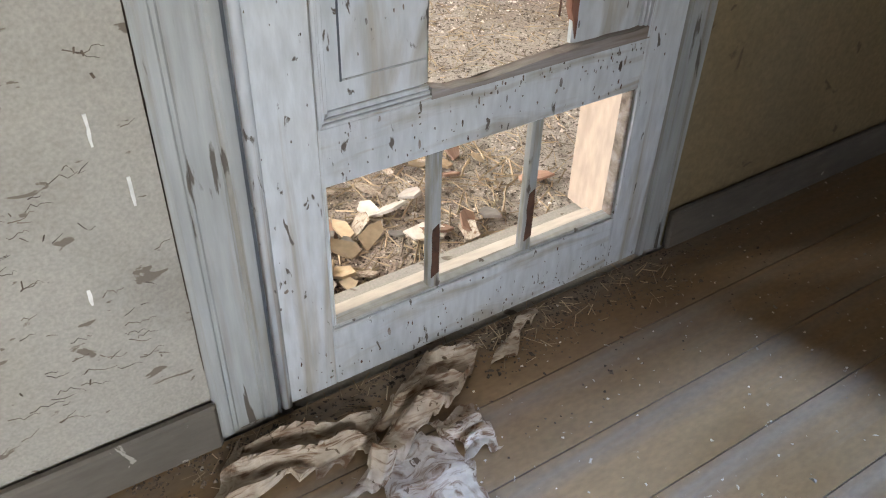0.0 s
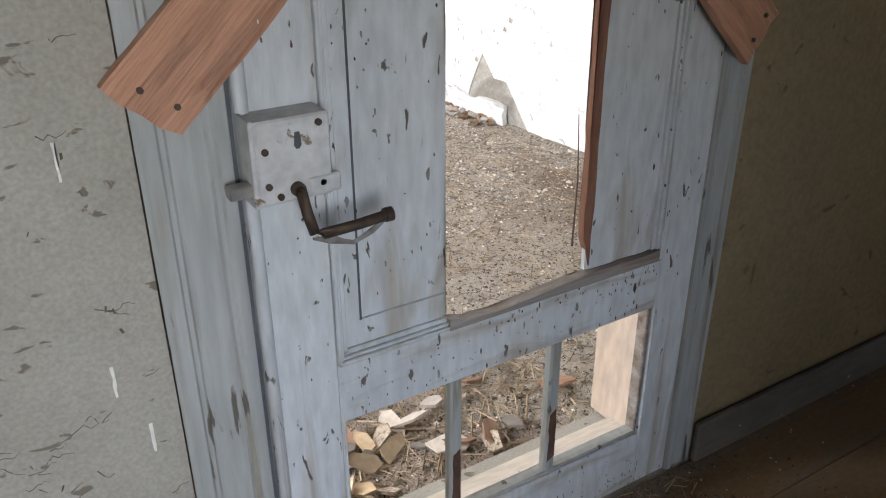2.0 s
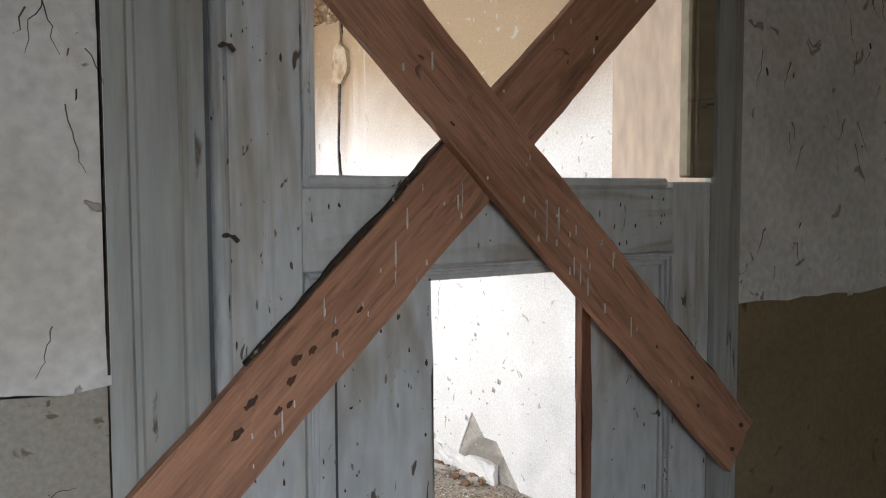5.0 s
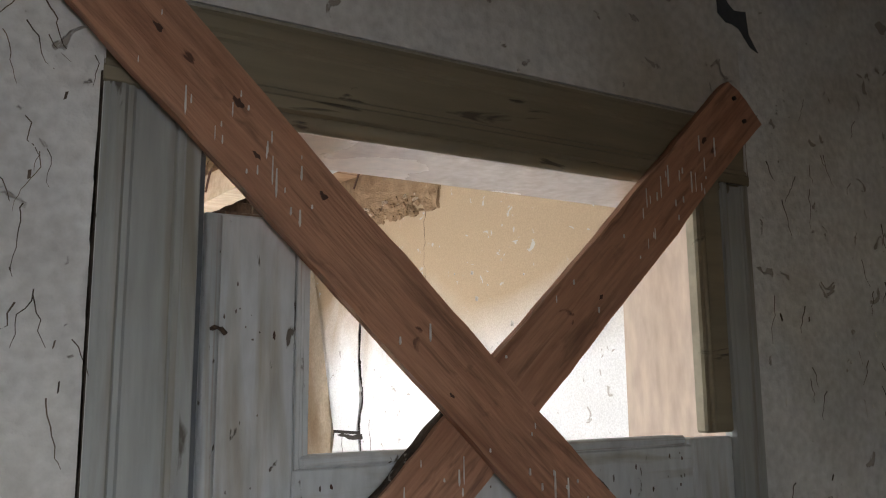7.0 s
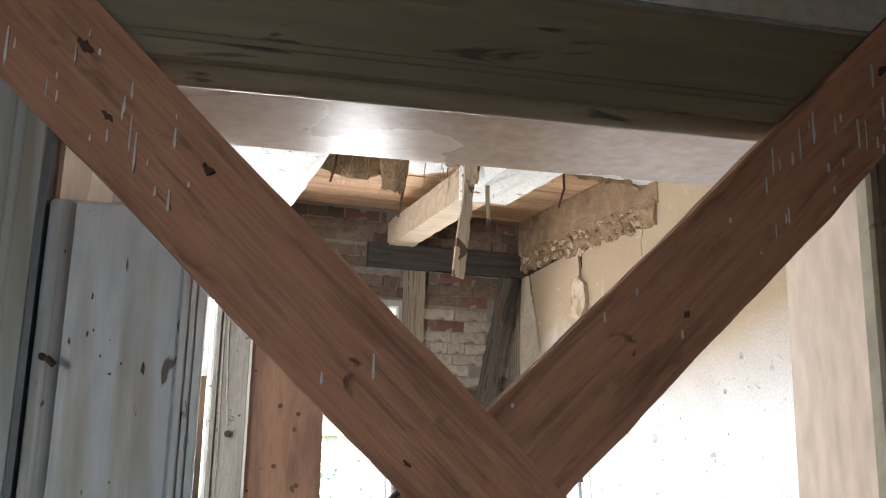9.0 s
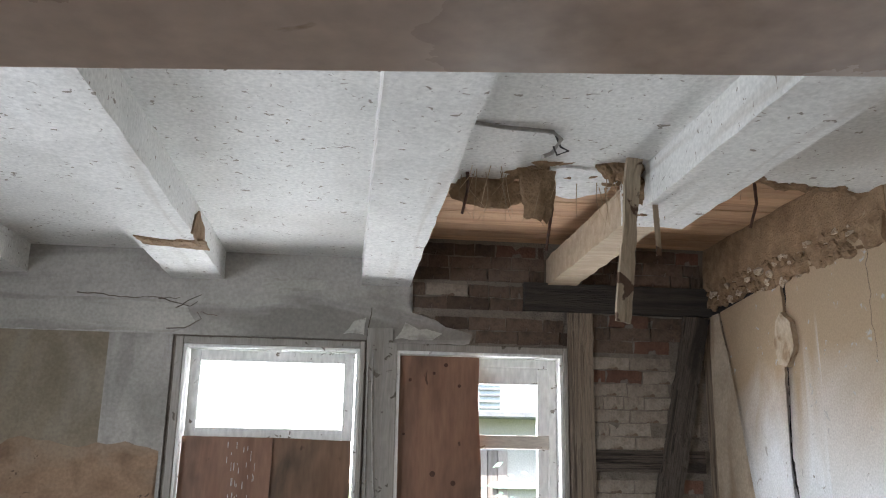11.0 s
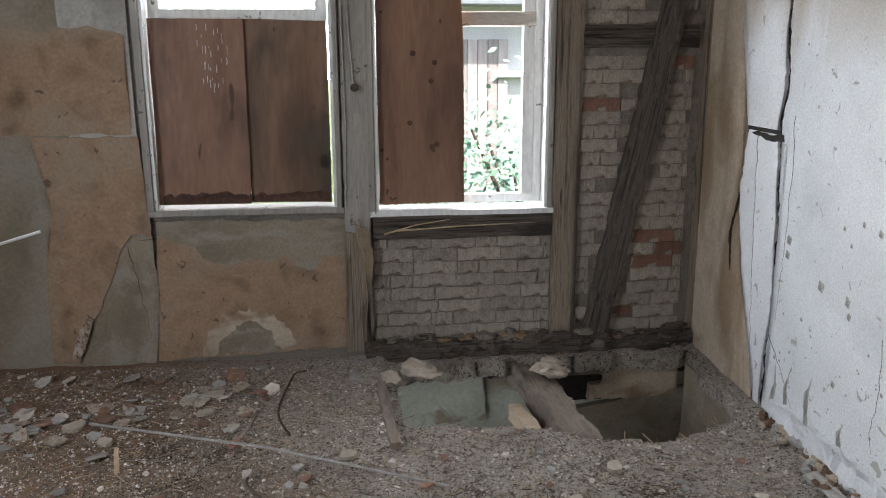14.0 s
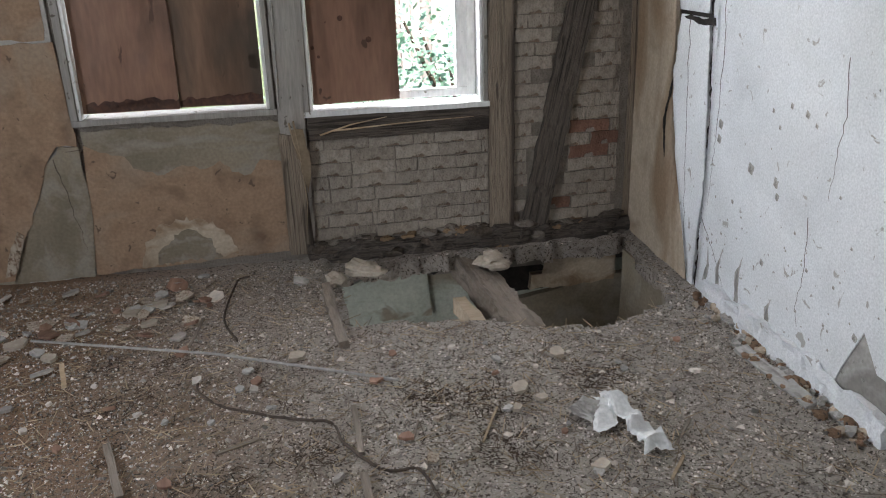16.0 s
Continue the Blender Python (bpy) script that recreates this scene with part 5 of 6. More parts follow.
    for pts in ([(6.36, 0.10), (6.38, 0.22), (6.34, 0.34)], [(6.18, 0.12), (6.20, 0.26), (6.16, 0.36)], [(5.9, 0.10), (5.93, 0.20), (5.90, 0.26)], [(6.50, 0.10), (6.47, 0.20), (6.49, 0.30)]):
        part("plaster_gouge", prism(ragged([(pts[0][0] - 0.015, pts[0][1]), (pts[0][0] + 0.02, pts[0][1]), (pts[1][0] + 0.015, pts[1][1]), pts[2], (pts[1][0] - 0.01, pts[1][1])], step=0.02, amp=0.006), "x", RW - 0.0016, RW + 0.001), GREYPL, core, "grey gouge in the plaster foot")
    for k in range(120):
        s = random.uniform(0.008, 0.03)
        part("fallen_crumb", lump(s, s * 1.2, s * 0.7, k + 0.5, 0.6, 1), (CREAMPL, GREYPL, RUBBLE, RUBBLE)[k % 4], core, m=Matrix.Translation((RW - abs(random.gauss(0, 0.05)) - 0.005, random.uniform(5.1, 6.55), 0.035)))
    in2(core)
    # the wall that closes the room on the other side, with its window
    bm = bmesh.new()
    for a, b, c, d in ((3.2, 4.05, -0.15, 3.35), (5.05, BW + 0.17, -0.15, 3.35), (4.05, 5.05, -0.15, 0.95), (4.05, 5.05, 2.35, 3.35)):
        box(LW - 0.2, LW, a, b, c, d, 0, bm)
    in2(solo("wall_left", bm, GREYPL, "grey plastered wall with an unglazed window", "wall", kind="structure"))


right_wall()


def ceiling_2():
    edge = ragged([Vector(q) for q in ((1.64, 6.02), (1.80, 6.05), (1.90, 5.93), (2.02, 5.70), (2.10, 5.68), (2.16, 5.86), (2.26, 5.80), (2.33, 5.92), (2.42, 5.72), (2.62, 5.80), (2.75, 5.86), (2.84, 5.70), (2.95, 5.74), (3.10, 5.82), (3.34, 5.80), (RW, 5.90))], False, 0.04, 0.02, 3.0)
    bm = prism([(1.64, 2.6), (RW, 2.6)] + edge[::-1], "z", CE, CE + 0.03)
    prism([(LW, 2.6), (1.64, 2.6), (1.64, 7.53), (LW, 7.53)], "z", CE, CE + 0.03, bm)
    ceil = in2(solo("ceiling_plaster", bm, CEIL, "whitewashed ceiling with a broken hole at the wall", "ceiling", kind="structure"))
    # boards above, seen through the hole, all in one mesh
    bm = bmesh.new()
    y = 5.0
    while y < 7.6:
        w = random.uniform(0.11, 0.15)
        box(1.2, RW + 0.2, y, y + w - 0.004, 3.165 + random.uniform(-0.003, 0.003), 3.19, 0.002, bm)
        y += w
    in2(solo("ceiling_boards", bm, BOARDS, "bare orange-brown boards above the broken ceiling", "ceiling", kind="structure"))
    # Slab added out of view above the boards to keep sun and sky out.
    in2(solo("ceiling_roof", box(LW - 0.4, RW + 0.5, 2.6, BW + 0.3, 3.36, 3.5), DARKTIMBER, "unseen dark slab that shuts out sun and sky", "ceiling", kind="structure"))
    # clay and straw at the broken rim
    for k, (x, y) in enumerate(edge):
        in2(solo("hanging_clay", lump(random.uniform(0.03, 0.07), random.uniform(0.02, 0.04), random.uniform(0.012, 0.035), k, 0.7), CLAY, "clay and straw hanging from the broken ceiling rim", "clay", "clay lumps on the ceiling rim", m=Matrix.Translation((x, y + 0.015, CE + 0.012)) @ Matrix.Rotation(random.uniform(-0.6, 0.6), 4, "Z")))
    in2(solo("hanging_clay", lump(0.075, 0.03, 0.16, 33, 0.5, 3), CLAY, "large brown clay clod hanging in the ceiling hole", "clay", m=Matrix.Translation((2.03, 5.80, 2.97)) @ Matrix.Rotation(0.25, 4, "X")))
    in2(solo("hanging_clay", lump(0.15, 0.03, 0.08, 37, 0.6, 3), CLAY, "brown clay clod hanging in the ceiling hole", "clay", m=Matrix.Translation((1.86, 5.97, 2.99)) @ Matrix.Rotation(0.3, 4, "X")))
    for k, (x, y, z, s) in enumerate(((2.36, 5.68, 3.0, 0.06), (2.42, 5.72, 2.93, 0.05), (2.50, 5.70, 2.95, 0.05), (2.30, 5.70, 3.01, 0.05), (2.46, 5.80, 2.90, 0.04), (2.54, 5.76, 2.97, 0.05))):
        in2(solo("rotten_clod", lump(s, s * 0.6, s * 1.1, k + 50, 0.7, 3), CLAY, "rotten brown clod round the hanging lath", "clay", "clay lumps on the ceiling rim", m=Matrix.Translation((x, y, z))))
    in2(solo("hanging_plaster", prism(ragged([(2.06, 5.72), (2.36, 5.74), (2.38, 6.0), (2.24, 6.12), (2.10, 6.02)], step=0.03, amp=0.015), "z", CE - 0.012, CE + 0.015), CEIL, "flaking sagging piece of whitewashed plaster", "plaster"))


ceiling_2()


def ceiling_beam(xa, xb, ya, yb, label, notch=None):
    b = thing("ceiling_beam", ((xa + xb) / 2, ya, BM), label, "beam", "plastered ceiling beams", "structure")
    prof = rough_box(xb - xa, yb - ya, CE - BM + 0.02, 0.09, 0.006, xa)
    part("plaster_casing", prof, CEIL, b, m=Matrix.Translation(((xa + xb) / 2, (ya + yb) / 2, (CE + 0.02 + BM) / 2)))
    if notch:
        x, y = notch
        part("bared_wood", prism(ragged([(x - 0.15, y - 0.10), (x + 0.02, y - 0.02), (x + 0.16, y - 0.06), (x + 0.16, y + 0.14), (x - 0.02, y + 0.08), (x - 0.14, y + 0.05)], step=0.03, amp=0.012), "z", BM - 0.006, BM + 0.004), CLAY, b, "bared brown wood where plaster fell off")
        part("bared_wood", prism(ragged([(y - 0.20, BM - 0.004), (y + 0.14, BM - 0.004), (y + 0.10, BM + 0.10), (y - 0.06, BM + 0.14), (y - 0.14, BM + 0.10)], step=0.03, amp=0.012), "x", xb - 0.002, xb + 0.007), CLAY, b)
    for k in range(14 if notch else 0):
        r = random.uniform(0.015, 0.035)
        part("clay_lump", lump(r * 1.5, r * 1.2, r * 0.5, k + 70, 0.6), CLAY, b, m=Matrix.Translation((notch[0] + random.uniform(-0.12, 0.13), notch[1] + random.uniform(-0.05, 0.07), BM - 0.002)))
    return in2(b)


ceiling_beam(-0.83, -0.535, 2.75, BW, "whitewashed plastered ceiling beam with flaked spots", None)
ceiling_beam(0.262, 0.558, 2.75, BW, "whitewashed plastered ceiling beam with a broken corner", (0.43, 6.62))
ceiling_beam(1.353, 1.639, 2.75, BW, "whitewashed plastered ceiling beam with flaked spots", None)
ceiling_beam(2.43, 2.70, 2.75, 5.98, "whitewashed plastered beam, its end broken open", None)


def bare_beam():
    bm = rough_box(2.0, 0.17, 0.17, 0.06, 0.006, 4.0)
    in2(solo("bare_joist", bm, PALEWOOD, "bare pale wooden joist under the boards", "joist", m=between((2.56, 7.6, 2.98), (2.56, 5.6, 2.98))))
    bm = rough_box(0.70, 0.062, 0.016, 0.04, 0.009, 2.0)
    a, b = Vector((2.36, 5.62, 3.06)), Vector((2.30, 5.60, 2.39))
    in2(solo("hanging_lath", bm, STAINWOOD, "broken lath hanging from the ceiling hole", "lath", m=Matrix.Translation((a + b) / 2) @ Matrix.Rotation(radians(90), 4, "Y") @ Matrix.Rotation(radians(6), 4, "Y") @ Matrix.Rotation(radians(80), 4, "X")))
    in2(solo("hanging_lath", rough_box(0.42, 0.022, 0.006, 0.05, 0.003, 5.0), STAINWOOD, "thin splinter hanging from the ceiling hole", "lath", m=Matrix.Translation((2.46, 5.66, 2.86)) @ Matrix.Rotation(radians(88), 4, "Y") @ Matrix.Rotation(radians(80), 4, "X")))
    bm = bmesh.new()
    for k in range(46):
        x = random.choice((random.uniform(1.72, 2.1), random.uniform(2.3, 2.52), random.uniform(1.8, 3.3)))
        y = 5.75 + random.uniform(0, 0.22)
        l = random.uniform(0.05, 0.22)
        tube([(x, y, 3.04), (x + random.uniform(-0.03, 0.03), y + 0.01, 3.02 - l * 0.5), (x + random.uniform(-0.05, 0.05), y + 0.02, 3.02 - l)], 0.0022, 4, bm, 0.4)
    in2(solo("hanging_straw", bm, STRAW, "straw and reed stalks hanging from the broken rim", "straw", kind="stuff"))
    for x, l in ((1.74, 0.20), (2.09, 0.34), (2.98, 0.20)):
        in2(solo("hanging_reed", tube([(x, 5.86, 3.12), (x + 0.01, 5.87, 3.05 - l * 0.5), (x - 0.01, 5.90, 3.05 - l)], 0.008, 6, taper=0.7), KNOT, "dark stick hanging in the ceiling hole", "stick"))
    in2(solo("ceiling_cable", tube([(1.66, 5.32, CE - 0.006), (1.80, 5.34, CE - 0.012), (1.98, 5.36, CE - 0.010), (2.02, 5.40, CE - 0.02), (2.00, 5.46, CE - 0.05), (1.96, 5.44, CE - 0.075)], 0.008, 7), WIRE, "stub of old cable on the ceiling, frayed end", "cable"))
    in2(solo("cable_end", tube([(2.00, 5.40, CE - 0.01), (2.03, 5.45, CE - 0.03), (2.05, 5.42, CE - 0.055), (2.01, 5.43, CE - 0.07), (1.99, 5.40, CE - 0.05)], 0.004, 6), DARKWIRE, "black frayed wires of the ceiling cable", "cable"))


bare_beam()


def window(name, w, label):
    """Casing, frame and sill of one window in the back wall."""
    x0, x1, z0, z1 = w
    t = thing(name, ((x0 + x1) / 2, BW, z0), label, "window", kind="structure")
    c = 0.042
    f = part("window_frame", box(x0 - c, x0, BW - 0.014, BW + 0.05, z0 - 0.03, z1 + c, 0.004), OUTERFRAME, t)
    part("window_frame", box(x1, x1 + c * 0.7, BW - 0.014, BW + 0.05, z0 - 0.03, z1 + c, 0.004), OUTERFRAME, t)
    part("window_frame", box(x0, x1, BW - 0.012, BW + 0.05, z1, z1 + c, 0.004), OUTERFRAME, t)
    part("window_lining", box(x0, x0 + 0.018, BW - 0.004, BW + 0.165, z0, z1, 0.002), WINFRAME, t, "flaking white painted lining")
    part("window_lining", box(x1 - 0.018, x1, BW - 0.004, BW + 0.165, z0, z1, 0.002), WINFRAME, t)
    part("window_lining", box(x0 + 0.018, x1 - 0.018, BW - 0.004, BW + 0.165, z1 - 0.018, z1, 0.002), WINFRAME, t)
    part("window_sill", rough_box(x1 - x0 + 0.07, 0.19, 0.030, 0.05, 0.003, x0), OUTERFRAME if x0 < 1 else WINFRAME, t, "worn painted sill board", m=Matrix.Translation(((x0 + x1) / 2, BW + 0.07, z0 - 0.012)))
    return t


def sash(t, x0, x1, z0, z1, y, w=0.045, d=0.04, panes=True):
    """An inner frame with its bars, under a window."""
    s = part("sash", box(x0, x0 + w, y, y + d, z0, z1, 0.003), WINFRAME, t, "white painted sash")
    part("sash_bar", box(x1 - w, x1, y, y + d, z0, z1, 0.003), WINFRAME, s)
    part("sash_bar", box(x0 + w, x1 - w, y, y + d, z1 - w, z1, 0.003), WINFRAME, s)
    part("sash_bar", box(x0 + w, x1 - w, y, y + d, z0, z0 + w, 0.003), WINFRAME, s)
    if panes:
        g = part("pane", box(x0 + w, x1 - w, y + d / 2, y + d / 2 + 0.004, z0 + w, z1 - w), glass, s, "dusty pane")
        g.visible_shadow = False
    return s


def windows():
    t = window("window_1", W1, "tall window boarded with two brown panels below a bright top sash")
    sash(t, 0.392, 1.336, 1.955, 2.455, BW + 0.07, 0.062)
    part("bent_scrap", rough_box(0.10, 0.01, 0.02, 0.02, 0.004, 4), WINFRAME, t, m=Matrix.Translation((0.86, BW + 0.01, 2.458)) @ Matrix.Rotation(0.12, 4, "Y"))
    b = part("window_board", rough_box(0.500, 0.016, 1.005, 0.06, 0.003, 2), SHUTTER, t, "brown stained board panel", m=Matrix.Translation((0.636, BW + 0.055, 1.462)) @ Matrix.Rotation(0.008, 4, "Y"))
    pts = [(0.880, 0.965), (1.330, 0.955), (1.332, 1.150), (1.275, 1.155), (1.270, 1.225), (1.318, 1.235), (1.330, 1.26), (1.332, 1.955), (0.876, 1.965)]
    part("window_board", prism(ragged(pts, step=0.06, amp=0.003), "y", BW + 0.066, BW + 0.08), SHUTTER_DAMP, t, "damp darker brown board panel with a broken corner")
    for k in range(34):
        x, z = random.uniform(0.64, 0.80), random.uniform(1.62, 1.94)
        h = random.uniform(0.01, 0.05)
        part("lime_streak", box(x, x + random.uniform(0.0012, 0.004), BW + 0.0435, BW + 0.047, z - h, z), DROPS, t)
    for xa, xb, y in ((0.40, 0.885, BW + 0.0445), (0.885, 1.325, BW + 0.0635)):
        rim = [(xa, 0.962)] + [(xa + (xb - xa) * k / 30, 0.99 + 0.03 * abs(noise.noise(Vector((k * 0.37, xa * 9, 2)))) + random.uniform(0, 0.03)) for k in range(31)] + [(xb, 0.962)]
        part("damp_stain", prism(rim, "y", y, y + 0.003), KNOT, t, "black damp stain along the board's foot")
    in2(t)
    t = window("window_2", W2, "tall window half boarded with a brown panel, its other half open")
    part("window_board", prism(ragged([(1.605, 0.938), (2.088, 0.945), (2.086, 1.4), (2.080, 1.86), (2.045, 1.87), (2.036, 1.96), (2.060, 1.99), (2.068, 2.449), (1.600, 2.449)], step=0.05, amp=0.003), "y", BW + 0.030, BW + 0.046), SHUTTER, t, "brown knotty board over half the window")
    for x, z, r in ((1.66, 2.31, 0.014), (1.87, 2.40, 0.017), (1.80, 1.78, 0.022), (1.92, 1.73, 0.02), (1.90, 1.63, 0.02), (1.78, 1.40, 0.02), (1.93, 1.28, 0.022), (1.62, 1.25, 0.014), (1.95, 2.28, 0.013), (1.80, 2.35, 0.012), (1.63, 2.0, 0.011), (1.65, 1.2, 0.012)):
        part("knot", disc(r * 0.75, 0.004, 10, m=Matrix.Translation((x, BW + 0.0295, z)) @ Matrix.Rotation(radians(90), 4, "X")), KNOT, t)
    s = sash(t, 1.60, 2.545, 0.93, 2.452, BW + 0.09, 0.05, panes=False)
    part("transom", box(2.02, 2.50, BW + 0.085, BW + 0.125, 1.925, 2.005, 0.004), THRESH, t, "bleached wooden transom bar")
    part("upper_sash_bar", box(1.64, 2.50, BW + 0.10, BW + 0.13, 2.30, 2.41, 0.004), WINFRAME, t)
    part("sash_stile", box(2.43, 2.50, BW + 0.095, BW + 0.13, 0.97, 2.40, 0.004), WINFRAME, t)
    in2(t)
    # porcelain knob and cables on the post between the windows
    k = thing("wall_insulator", (1.475, BW - 0.03, 1.60), "old dark ceramic cable knob on the post", "insulator")
    part("knob", disc(0.022, 0.03, 14, m=Matrix.Translation((1.475, BW - 0.025, 1.60)) @ Matrix.Rotation(radians(90), 4, "X")), IRON, k)
    part("cable", tube([(1.47, BW - 0.022, 1.62), (1.455, BW - 0.020, 1.85), (1.44, BW - 0.022, 2.2), (1.435, BW - 0.02, 2.48)], 0.006, 6), WIRE, k)
    part("cable", tube([(1.41, BW - 0.022, 2.4), (1.415, BW - 0.022, 1.9), (1.422, BW - 0.022, 1.4), (1.41, BW - 0.022, 0.95)], 0.005, 6), WIRE, k)
    in2(k)


windows()


# ---- loose things in the far room ----
def slab(a, b, h, w, seed, mat, label):
    in2(solo("stone_slab", lump((Vector(b) - Vector(a)).length * 0.38, w * 0.42, h * 0.62, seed, 0.55, 3), mat, label, "stone", "broken slabs by the hole", m=between(a, b)))


slab((1.69, 7.40, 0.035), (1.93, 7.16, 0.035), 0.07, 0.16, 1, STONE, "pale broken stone slab at the rim of the hole")
slab((2.40, 7.20, 0.05), (2.66, 7.13, 0.05), 0.075, 0.15, 6, STONE, "pale broken stone slab lying on the joist")
slab((1.60, 7.26, 0.03), (1.67, 7.08, 0.02), 0.06, 0.12, 9, STONE, "small broken stone at the rim of the hole")


def ground_line(pts, lift=0.006):
    return [(x, y, ground_height(x, y) + lift) for x, y in pts]


def smooth_line(pts, n=5):
    out = []
    P = [Vector(p) for p in pts]
    for i in range(len(P) - 1):
        p0, p1, p2, p3 = P[max(i - 1, 0)], P[i], P[i + 1], P[min(i + 2, len(P) - 1)]
        for k in range(n):
            t = k / n
            out.append(tuple(0.5 * ((2 * p1) + (p2 - p0) * t + (2 * p0 - 5 * p1 + 4 * p2 - p3) * t * t + (3 * p1 - p0 - 3 * p2 + p3) * t ** 3)))
    return out + [tuple(P[-1])]


in2(solo("metal_rod", tube([(0.13, 6.80, ground_height(0.13, 6.80) + 0.02), (1.03, 6.40, 0.038), (1.825, 6.0, ground_height(1.825, 6.0) + 0.018)], 0.0065, 7), WIRE, "long thin grey rod lying across the rubble", "rod"))
in2(solo("floor_cable", tube(ground_line(smooth_line([(1.16, 7.34), (1.092, 7.29), (1.046, 6.99), (1.052, 6.78), (1.12, 6.58)])), 0.006, 6), BARK, "brown dusty cable curling over the rubble", "cable"))
in2(solo("floor_cable", tube(ground_line(smooth_line([(0.967, 6.215), (0.98, 6.11), (1.10, 5.98), (1.33, 5.825), (1.518, 5.74), (1.553, 5.61), (1.617, 5.48), (1.71, 5.38), (1.81, 5.365), (1.853, 5.206), (1.87, 5.1)])), 0.006, 6), BARK, "brown dusty cable curling over the rubble", "cable"))
STICKS = (((0.664, 5.777), (0.769, 5.421), 0.030), ((0.94, 6.873), (0.899, 6.563), 0.014), ((1.617, 5.846), (1.618, 5.50), 0.024), ((1.614, 5.37), (1.621, 5.18), 0.028), ((2.19, 5.71), (2.079, 5.487), 0.010), ((2.906, 5.455), (2.778, 5.305), 0.012), ((0.33, 6.528), (0.393, 6.293), 0.020), ((1.079, 5.624), (1.244, 5.701), 0.012), ((2.671, 5.117), (2.77, 5.233), 0.012), ((1.817, 5.548), (1.86, 5.679), 0.009))
for k, (a, b, w) in enumerate(STICKS):
    p, q = (Vector((x, y, ground_height(x, y) + w * 0.4)) for x, y in (a, b))
    in2(solo("wood_splinter", rough_box((q - p).length, w, w * 0.7, 0.04, 0.003, k), TIMBER_X if w > 0.02 or k % 2 else STRAW, "splintered stick of wood on the rubble", "stick", "sticks on the rubble", m=between(p, q)))
in2(solo("leaning_stick", tube([(-0.60, 7.20, 0.77), (-0.20, 7.36, 0.87)], 0.009, 6), WINFRAME, "thin whitish stick leaning at the wall", "stick"))
torn_sheet("white_paper_strip", [(2.61, 5.68), (2.69, 5.69), (2.75, 5.26), (2.64, 5.26)], 0.02, WHITEPAPER, "crumpled strip of white paper on the rubble", "paper", 3.0, 0.05, 26, F2)
torn_sheet("white_paper_strip", [(2.50, 5.43), (2.58, 5.43), (2.66, 5.64), (2.60, 5.68)], 0.018, WHITEPAPER, "torn flap of white paper on the rubble", "paper", 11.0, 0.03, 16, F2)
torn_sheet("grey_paper_scrap", [(2.45, 5.60), (2.52, 5.49), (2.60, 5.62), (2.53, 5.68)], 0.02, GREYPL, "flat grey paper scrap on the rubble", "paper", 6.0, 0.03, 12, F2)
SHARDS = ((0.256, 6.603, 0.06), (0.059, 6.781, 0.07), (0.569, 7.037, 0.09), (0.692, 7.078, 0.08), (0.676, 6.871, 0.06), (2.564, 6.086, 0.065), (2.322, 5.841, 0.055), (2.46, 5.244, 0.05), (1.398, 6.325, 0.06), (2.265, 5.679, 0.035), (2.388, 5.731, 0.04))
for x, y, r in SHARDS:
    bm = prism([(r * random.uniform(0.6, 1) * math.cos(a), r * random.uniform(0.4, 0.8) * math.sin(a)) for a in (0, 0.9, 1.7, 2.6, 3.4, 4.3, 5.3)], "z", -0.008, 0.008)
    in2(solo("plaster_shard", bm, STONE, "pale flat plaster shard on the rubble", "shard", "plaster shards", m=Matrix.Translation((x, y, ground_height(x, y) + 0.014)) @ Euler((random.uniform(-0.15, 0.15), random.uniform(-0.15, 0.15), random.uniform(0, 6))).to_matrix().to_4x4()))
for k in range(170):
    if k < 100:
        x, y = random.choice(((random.uniform(-0.7, 0.9), random.uniform(6.4, 7.45)), (random.gauss(-0.35, 0.22), random.gauss(6.75, 0.2)), (random.gauss(0.5, 0.35), random.gauss(7.05, 0.16))))
    else:
        x, y = random.uniform(0.2, 3.2), random.uniform(4.6, 6.3)
    if inside(HOLE, x, y):
        continue
    s = random.uniform(0.025, 0.075) if k < 100 else random.uniform(0.015, 0.04)
    pts = [(s * random.uniform(0.5, 1) * math.cos(a), s * random.uniform(0.5, 1) * math.sin(a)) for a in (0, 1.1, 2.0, 3.0, 4.0, 5.2)]
    bm = prism(pts, "z", -0.006, 0.006)
    in2(solo("plaster_shard", bm, (CHIPS, BARKSCRAP, PAPER, GREYPL)[k % 4], "flat broken plaster shard on the rubble", "shard", "plaster shards", m=Matrix.Translation((x, y, ground_height(x, y) + 0.012)) @ Euler((random.uniform(-0.35, 0.35), random.uniform(-0.35, 0.35), random.uniform(0, 6))).to_matrix().to_4x4()))


def on_floor(x, y):
    return beyond_door(x, y) and not inside(HOLE, x, y)


grit("rubble_crumbs", 30000, (LW + 0.1, RW - 0.03, 2.8, 7.45), ground_height, (0.002, 0.007), CHIPS, "plaster crumbs and small stones over the floor", "rubble", F2, 0.6, on_floor)
grit("rubble_dark_crumbs", 16000, (LW + 0.1, RW - 0.03, 2.8, 7.45), ground_height, (0.002, 0.0065), DIRT, "dark earth crumbs over the floor", "rubble", F2, 0.6, on_floor)
grit("rubble_gravel", 7000, (-0.9, RW - 0.03, 4.2, 7.42), ground_height, (0.005, 0.013), CHIPS, "coarse plaster gravel over the floor", "rubble", F2, 0.6, on_floor)
grit("rubble_dark_gravel", 5000, (-0.9, RW - 0.03, 4.2, 7.42), ground_height, (0.004, 0.011), TIMBER_X, "dark wood crumbs over the floor", "rubble", F2, 0.5, on_floor)
